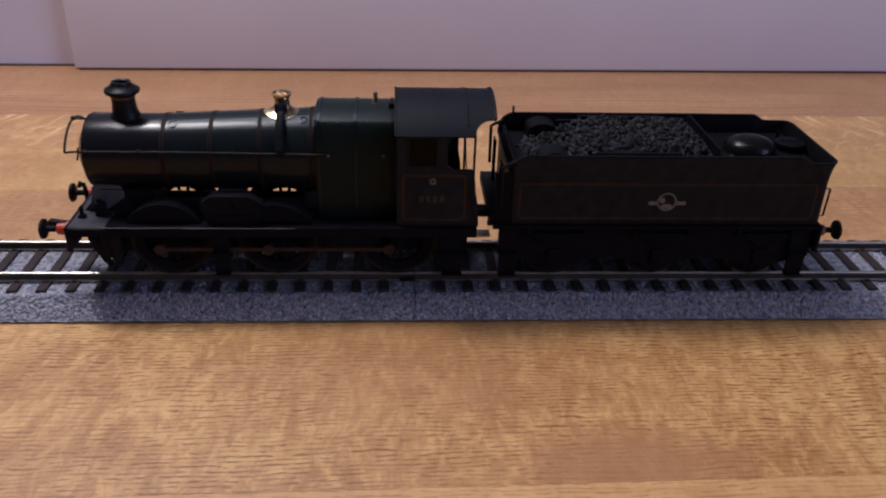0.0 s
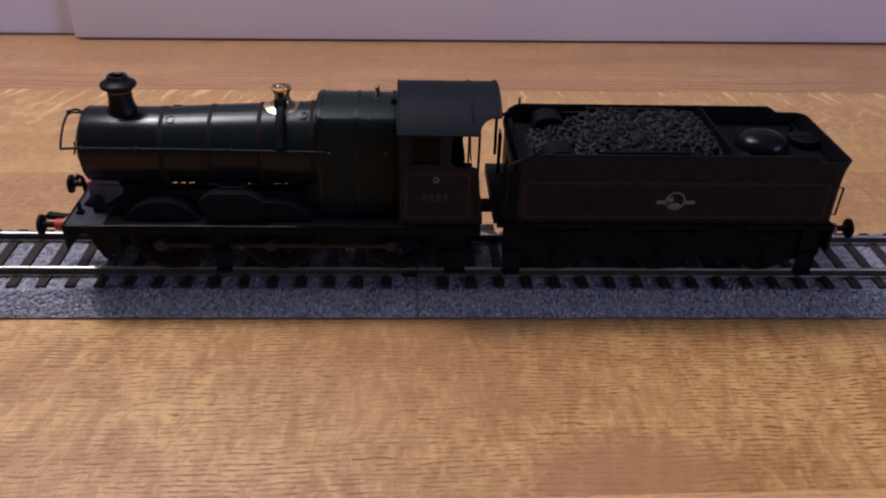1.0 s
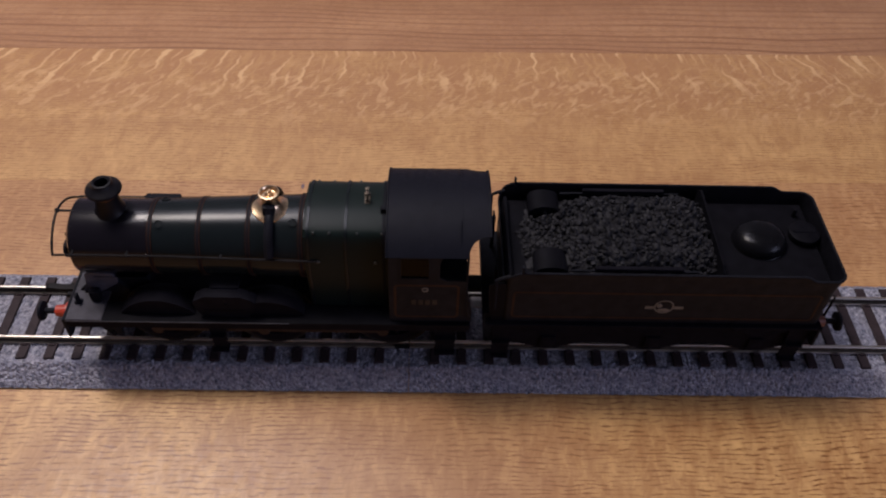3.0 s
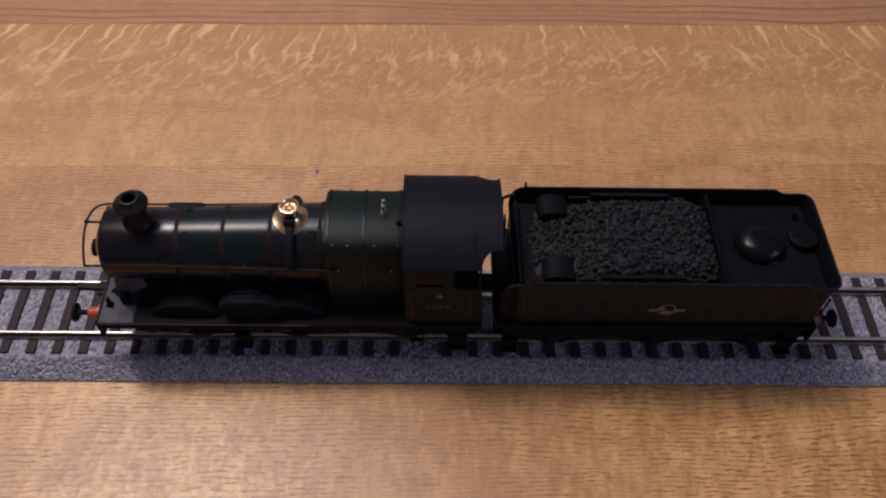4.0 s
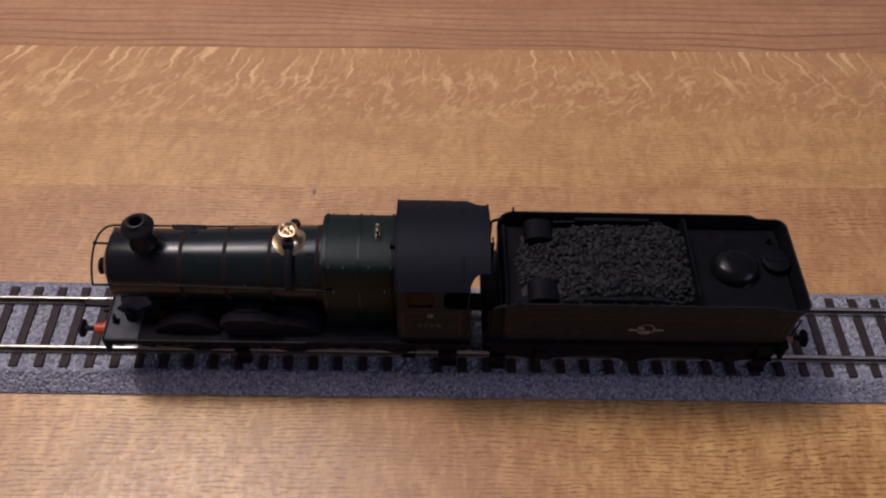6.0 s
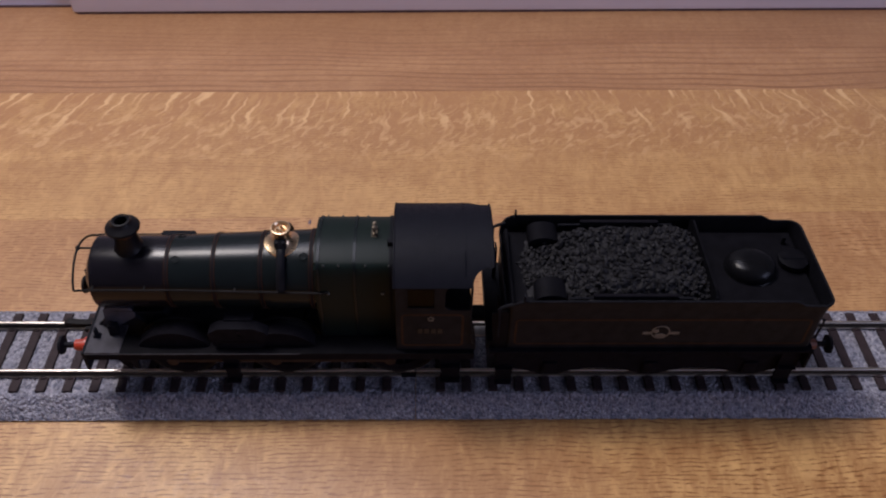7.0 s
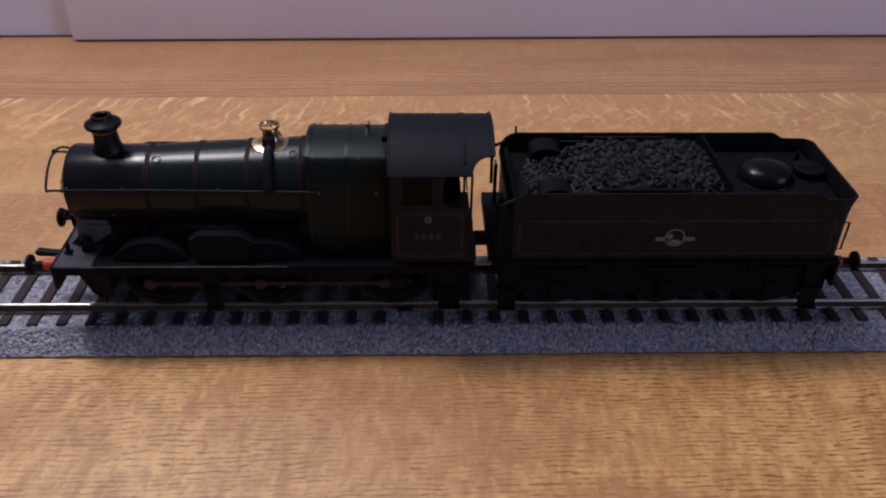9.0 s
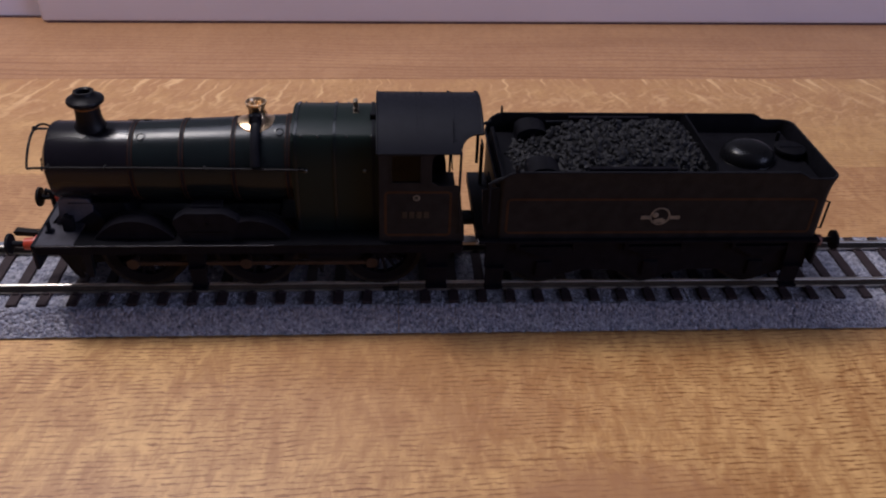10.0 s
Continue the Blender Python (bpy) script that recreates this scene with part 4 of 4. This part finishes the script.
# ---- the tender ----
def tender_outline(inset):
    x0, x1, y1 = 23.4 + inset, 105.1 - inset, 15.0 - inset
    pts = []
    for cx, cy, r, a in ((x1 - 2.2, y1 - 2.2, 2.2, 0), (x0 + 1.6, y1 - 1.6, 1.6, 90), (x0 + 1.6, -y1 + 1.6, 1.6, 180), (x1 - 2.2, -y1 + 2.2, 2.2, 270)):
        for k in range(7):
            w = radians(a + 15 * k)
            pts.append((cx + r * math.cos(w), cy + r * math.sin(w), math.cos(w), math.sin(w)))
    out = []
    for i, p in enumerate(pts):          # more points along the long sides
        q = pts[(i + 1) % len(pts)]
        out.append(p)
        if abs(p[0] - q[0]) > 30:
            for k in range(1, 60):
                f = k / 60
                out.append(tuple(p[j] + (q[j] - p[j]) * f for j in range(4)))
    return out


def rim_height(x):
    if x < 27.8:
        return 40.6 + 4.7 * math.sqrt(max(0, 1 - ((27.8 - max(x, 23.4)) / 4.4) ** 2))
    if x < 95.0:
        return 45.3
    q = min(1, (x - 95.0) / 3.4)
    return 45.3 - 1.7 * (3 * q * q - 2 * q ** 3)


def tender():
    ten = holder("model_tender", 64, 0, 8.8, "dark green model tender coupled behind the locomotive", "model tender")
    bm = B()
    levels = [(0, 0.0), (0.62, 0.0), (0.74, 0.10), (0.84, 0.32), (0.92, 0.60), (0.97, 0.82), (1.0, 0.88)]
    rings = []
    base = tender_outline(0.0)
    for f, flare in levels:
        rings.append([bm.verts.new((x + nx * flare * (1 if nx > -0.2 else 0), y + ny * flare, 26.4 + (rim_height(x) - 26.4) * f)) for x, y, nx, ny in base])
    n = len(base)
    for one, two in zip(rings, rings[1:]):
        for i in range(n):
            j = (i + 1) % n
            bm.faces.new((one[i], one[j], two[j], two[i]))
    bm.faces.new(rings[0][::-1])
    inside = B()
    rows = []
    for f, flare in ((1.0, 0.88), (1.0, 0.40), (0.95, 0.15), (0.85, -0.35), (0.74, -0.6), (0.60, -0.6)):
        side = 1.0 if f < 1.0 or flare < 0.8 else 0.0
        rows.append([inside.verts.new((x + nx * flare * (1 if nx > -0.2 or side else 0), y + ny * flare, 26.4 + (rim_height(x) - 26.4) * f)) for x, y, nx, ny in base])
    for one, two in zip(rows, rows[1:]):
        for i in range(n):
            j = (i + 1) % n
            inside.faces.new((one[i], one[j], two[j], two[i]))
    tank = part("tank", bm, TANK_GREEN, ten, "dark green tank sides with flared black coping")
    part("tank_lining", inside, DECK, tank, "black inner face of the tank sides")
    part("coping_bead", pipe(B(), [(x + nx * 0.72 * (1 if nx > -0.2 else 0.3), y + ny * 0.72, rim_height(x)) for x, y, nx, ny in base + base[:1]], 0.32, 6), BLACK, tank, "black beading along the coping")
    deck = part("tank_top", block(B(), 24.0, 103.6, -14.3, 14.3, 38.2, 40.6, 0.2), DECK, ten, "black tank top")
    part("coal_plate", prism(B(), [(-14.4, 40), (-14.6, 45.0), (-13.0, 46.4), (13.0, 46.4), (14.6, 45.0), (14.4, 40)], "x", 75.2, 75.8), DECK, ten, "black plate across behind the coal")
    # filler dome and hatch
    bm = lathe(B(), [(40.4, 6.8), (40.6, 6.75), (40.8, 6.55), (41.8, 6.5), (43.0, 6.1), (44.0, 5.3), (44.7, 4.0), (45.05, 2.2), (45.15, 0)], "z", (0, 0, 0), 40)
    bmesh.ops.transform(bm, matrix=Matrix.Translation((88.8, 0.2, 2.4)) @ Matrix.Diagonal((1.04, 0.96, 0.94, 1)), verts=bm.verts)
    part("water_dome", bm, BLACK_GLOSS, ten, "glossy black water dome")
    bm = lathe(B(), [(40.4, 3.6), (41.6, 3.5), (41.8, 3.9), (42.6, 3.9), (42.9, 3.2), (42.95, 0)], "z", (100.6, 2.2, 0), 28)
    block(bm, 97.5, 103.4, 1.5, 2.9, 42.7, 43.2, 0.2)
    part("filler_lid", bm, DECK, ten, "black filler lid")
    bm = lathe(B(), [(40.4, 0.6), (43.0, 0.5), (43.2, 0)], "z", (100.5, 9.8, 0), 10)
    part("tank_vent", bm, DECK, ten)
    # tool boxes and fire-iron rack at the front
    for s in (-1, 1):
        bm = B()
        prof = [(30.5, 40.4), (30.4, 43.0)] + [(34.4 - 4.0 * math.cos(radians(w)), 43.0 + 2.2 * math.sin(radians(w))) for w in range(15, 166, 15)] + [(38.4, 43.0), (38.3, 40.4)]
        prism(bm, prof, "y", s * 7.0, s * 13.6)
        box = part("tool_box", bm, DECK, ten, "rounded black tool box")
        part("box_hasp", block(B(), 34.0, 35.0, s * 6.5, s * 7.1, 42.0, 43.6, 0.1), BRIGHT if s < 0 else DECK, box)
        part("fire_iron_rail", pipe(B(), [(38.8, s * 13.4, 44.0), (46.0, s * 13.5, 44.1), (70.0, s * 13.5, 44.1)], 0.35, 6), BLACK, ten)
        part("coal_rail", block(B(), 44.7, 66.0, s * 13.0, s * 14.1, 44.5, 45.5, 0.15), SHADED_BLACK, ten)
    part("front_bulkhead", block(B(), 24.2, 25.2, -13.6, 13.6, 38, 42.6, 0.2), DECK, ten)
    # front wing plates, pillars, brake standards
    for s in (-1, 1):
        if s < 0:
            part("wing_plate", prism(B(), [(19.6, 40.2), (23.8, 40.8), (23.8, 26.4), (20.8, 26.4), (20.1, 31.0), (19.7, 36.0)], "y", s * 14.5, s * 15.1), DECK, ten)
        bm = pipe(B(), [(21.4, s * 14.9, 31.0), (21.3, s * 14.9, 41.8), (22.3, s * 14.9, 42.4), (24.6, s * 14.9, 43.4)], 0.46, 8)
        part("front_pillar", bm, BLACK, ten)
        bm = lathe(B(), [(28.5, 0.5), (40, 0.5), (40.2, 0)], "z", (21.8, s * 8.5, 0), 8)
        pipe(bm, [(21.8, s * 8.5 - 1.8, 40.0), (21.8, s * 8.5 + 1.8, 40.3)], 0.3, 6)
        part("brake_standard", bm, BLACK, ten)
        part("lamp_iron", block(B(), 27.0, 27.5, s * 14.9, s * 16.0, 44.8, 47.4, 0.1), BLACK, ten)
    part("footplate_floor", block(B(), 18.8, 24.2, -14.4, 14.4, 25.6, 28.4, 0.1), BLACK, ten)
    # running plate, outside frames, springs and wheels
    part("inner_chassis", block(B(), 24, 102.5, -6.2, 6.2, 12.2, 25.4, 0.4), BLACK, ten)
    part("running_plate", block(B(), 19.5, 105.4, -16.5, 16.5, 25.6, 26.4, 0.12), SHADED_BLACK, ten)
    axles = (36.5, 64.0, 91.5)
    for s in (-1, 1):
        bottom = [(21.5, 25.6), (21.5, 16.5)]
        for x in axles:
            bottom += [(x - 9.5, 15.6), (x - 4.0, 14.0), (x - 2.6, 13.0), (x + 2.6, 13.0), (x + 4.0, 14.0), (x + 9.5, 15.6)]
        bottom += [(104.6, 16.5), (104.6, 25.6)]
        part("side_frame", prism(B(), bottom, "y", s * 12.8, s * 13.6), SHADED_BLACK, ten)
        for x in axles:
            bm = block(B(), x - 2.0, x + 2.0, s * 13.4, s * 14.3, 14.2, 18.6, 0.3, 2)
            part("axle_box", bm, SHADED_BLACK, ten)
            bm = B()
            for k in range(5):
                block(bm, x - 7.6 + 1.3 * k, x + 7.6 - 1.3 * k, s * 13.5, s * 14.6, 22.8 - 0.62 * k, 23.4 - 0.62 * k, 0.08)
            for d in (-7.2, 7.2):
                block(bm, x + d - 0.5, x + d + 0.5, s * 13.6, s * 14.8, 22.4, 25.6, 0.1)
            part("leaf_spring", bm, SHADED_BLACK, ten)
            wheel(ten, x, s * 8.6, 17.05, 8.25, 12)
        for x in (24.0, 101.0):
            bm = prism(B(), [(x - 2.6, 25.6), (x - 2.2, 11.4), (x + 2.2, 11.4), (x + 2.6, 25.6)], "y", s * 14.2, s * 14.7)
            for z in (11.4, 17.6):
                block(bm, x - 2.3, x + 2.3, s * 13.6, s * 16.0, z, z + 0.5, 0.1)
            part("footstep", bm, SHADED_BLACK, ten)
        lining(tank, 25.7, 102.2, 27.8, 37.8, s * 15.05)
        part("rear_handrail", pipe(B(), [(104.5, s * 13.2, 28.2), (106.0, s * 13.4, 28.2), (106.2, s * 13.4, 35.8), (104.5, s * 13.2, 36.0)], 0.28, 6), BLACK, ten)
        crest(tank, s)
    beam = part("buffer_beam", block(B(), 104.7, 105.5, -16.2, 16.2, 18.8, 25.6, 0.12), BLACK, ten)
    part("beam_face", block(B(), 105.5, 105.65, -15.8, 15.8, 19.2, 25.2), RUST, beam, "dull brown-red face of the buffer beam")
    for y in (-11.0, 11.0):
        buffer(beam, 105.6, y, 22.8, 1, 2.9, RUST)
    coupling(ten, 100.0, 1)
    part("brake_hose", pipe(B(), [(99.5, -9.0, 20.0), (98.3, -9.2, 14.0), (97.6, -9.2, 12.0), (96.2, -9.2, 11.6), (95.6, -9.2, 13.2)], 0.55, 8), STEEL, ten)
    return ten


def crest(tank, s):
    y = s * 15.07
    bm = lathe(B(), [(-0.05, 2.1), (-0.05, 2.5), (0.05, 2.5), (0.05, 2.1)], "y", (63.6, y, 32.75), 32, closed=True)
    for a, b in ((58.8, 61.2), (66.0, 68.5)):
        prism(bm, [(a, 31.9), (b, 31.9), (b + 0.1, 32.3), (b, 32.9), (a, 32.9), (a + 0.3, 32.4)], "y", y - 0.05, y + 0.05)
    prism(bm, [(61.9, 30.9), (65.3, 30.9), (65.0, 31.8), (64.0, 32.2), (62.6, 32.0), (62.1, 31.6)], "y", y - 0.05, y + 0.05)
    disc(bm, 62.4, y, 33.1, 0.75, 0.1)
    part("crest", bm, PALE, tank, "pale round emblem with side bars")


def coal_height(x, y):
    """The heap's surface: full over the tank, sinking to the front between the tool boxes."""
    ramp = min(1.0, max(0.0, (x - 27.0) / 22.0))
    top = 39.5 + 6.8 * (ramp ** 0.65)
    back = min(1.0, max(0.0, (77.0 - x) / 5.5))
    top = 41.0 + (top - 41.0) * (0.25 + 0.75 * back) if x > 70 else top
    edge = min(1.0, max(0.0, (13.4 - abs(y)) / 4.5))
    return top - (1 - edge) ** 1.5 * 3.2 * (0.4 + ramp)


def coal():
    rng = random.Random(11)
    bm = B()
    xs, ys = [26.2 + 0.9 * i for i in range(56)], [-13.3 + 0.887 * j for j in range(31)]
    grid = [[bm.verts.new((x, y, coal_height(x, y) - 0.5 + noise.noise((x * 0.7, y * 0.7, 3)) * 0.8)) for y in ys] for x in xs]
    for one, two in zip(grid, grid[1:]):
        for j in range(len(ys) - 1):
            bm.faces.new((one[j], two[j], two[j + 1], one[j + 1]))
    rim = [grid[i][0] for i in range(len(xs))] + grid[-1][1:] + [grid[i][-1] for i in range(len(xs) - 2, -1, -1)] + grid[0][-2:0:-1]
    low = [bm.verts.new((v.co.x, v.co.y, 39.0)) for v in rim]
    for i in range(len(rim)):
        j = (i + 1) % len(rim)
        bm.faces.new((rim[i], rim[j], low[j], low[i]))
    bm.faces.new(low)
    verts = [v.co.copy() for v in bm.verts]
    bm.verts.index_update()
    faces = [[v.index for v in f.verts] for f in bm.faces]
    bm.free()
    proto = B()
    bmesh.ops.create_icosphere(proto, subdivisions=1, radius=1)
    proto.verts.index_update()
    pv, pf = [v.co.copy() for v in proto.verts], [[v.index for v in f.verts] for f in proto.faces]
    proto.free()
    for _ in range(1800):
        x, y = rng.uniform(27.5, 75.4), rng.uniform(-13.0, 13.0)
        if x < 39.5 and abs(y) > 6.6:
            continue
        size = 0.52 + 0.68 * rng.random() ** 1.4
        turn = Euler([rng.uniform(0, 6.28) for _ in range(3)]).to_matrix()
        off = Vector((x, y, coal_height(x, y) + noise.noise((x * 0.35, y * 0.35, 9)) * 0.9 + rng.uniform(-0.75, 0.15)))
        shape = Vector((rng.uniform(0.7, 1.35), rng.uniform(0.6, 1.15), rng.uniform(0.5, 0.9)))
        start = len(verts)
        for p in pv:
            q = Vector((p.x * shape.x, p.y * shape.y, p.z * shape.z)) * rng.uniform(0.68, 1.2)
            verts.append(off + turn @ (q * size))
        faces += [[start + i for i in f] for f in pf]
    mesh = bpy.data.meshes.new("coal")
    mesh.from_pydata([v * MM for v in verts], [], faces)
    mesh.materials.append(COAL)
    tagged(new("coal", mesh), "heap of small black coal lumps in the tender", "coal", "", "stuff")


GLASS = Shade("cab_glass", 0.05)
GLASS.set("Transmission Weight", 1.0)
GLASS.set("Base Color", (0.03, 0.025, 0.022, 1))
GLASS.set("IOR", 1.18)
GLASS.set("Specular IOR Level", 0.22)
GLASS = GLASS.material

room()
worktop()
white_board()
locomotive()
tender()
coal()
track_section(-246, 0, -245.02 + 7.41 - 0.2, 7.41, "straight model track on moulded grey ballast bed")
track_section(0, 246, 6.95, 7.41, "straight model track on moulded grey ballast bed")
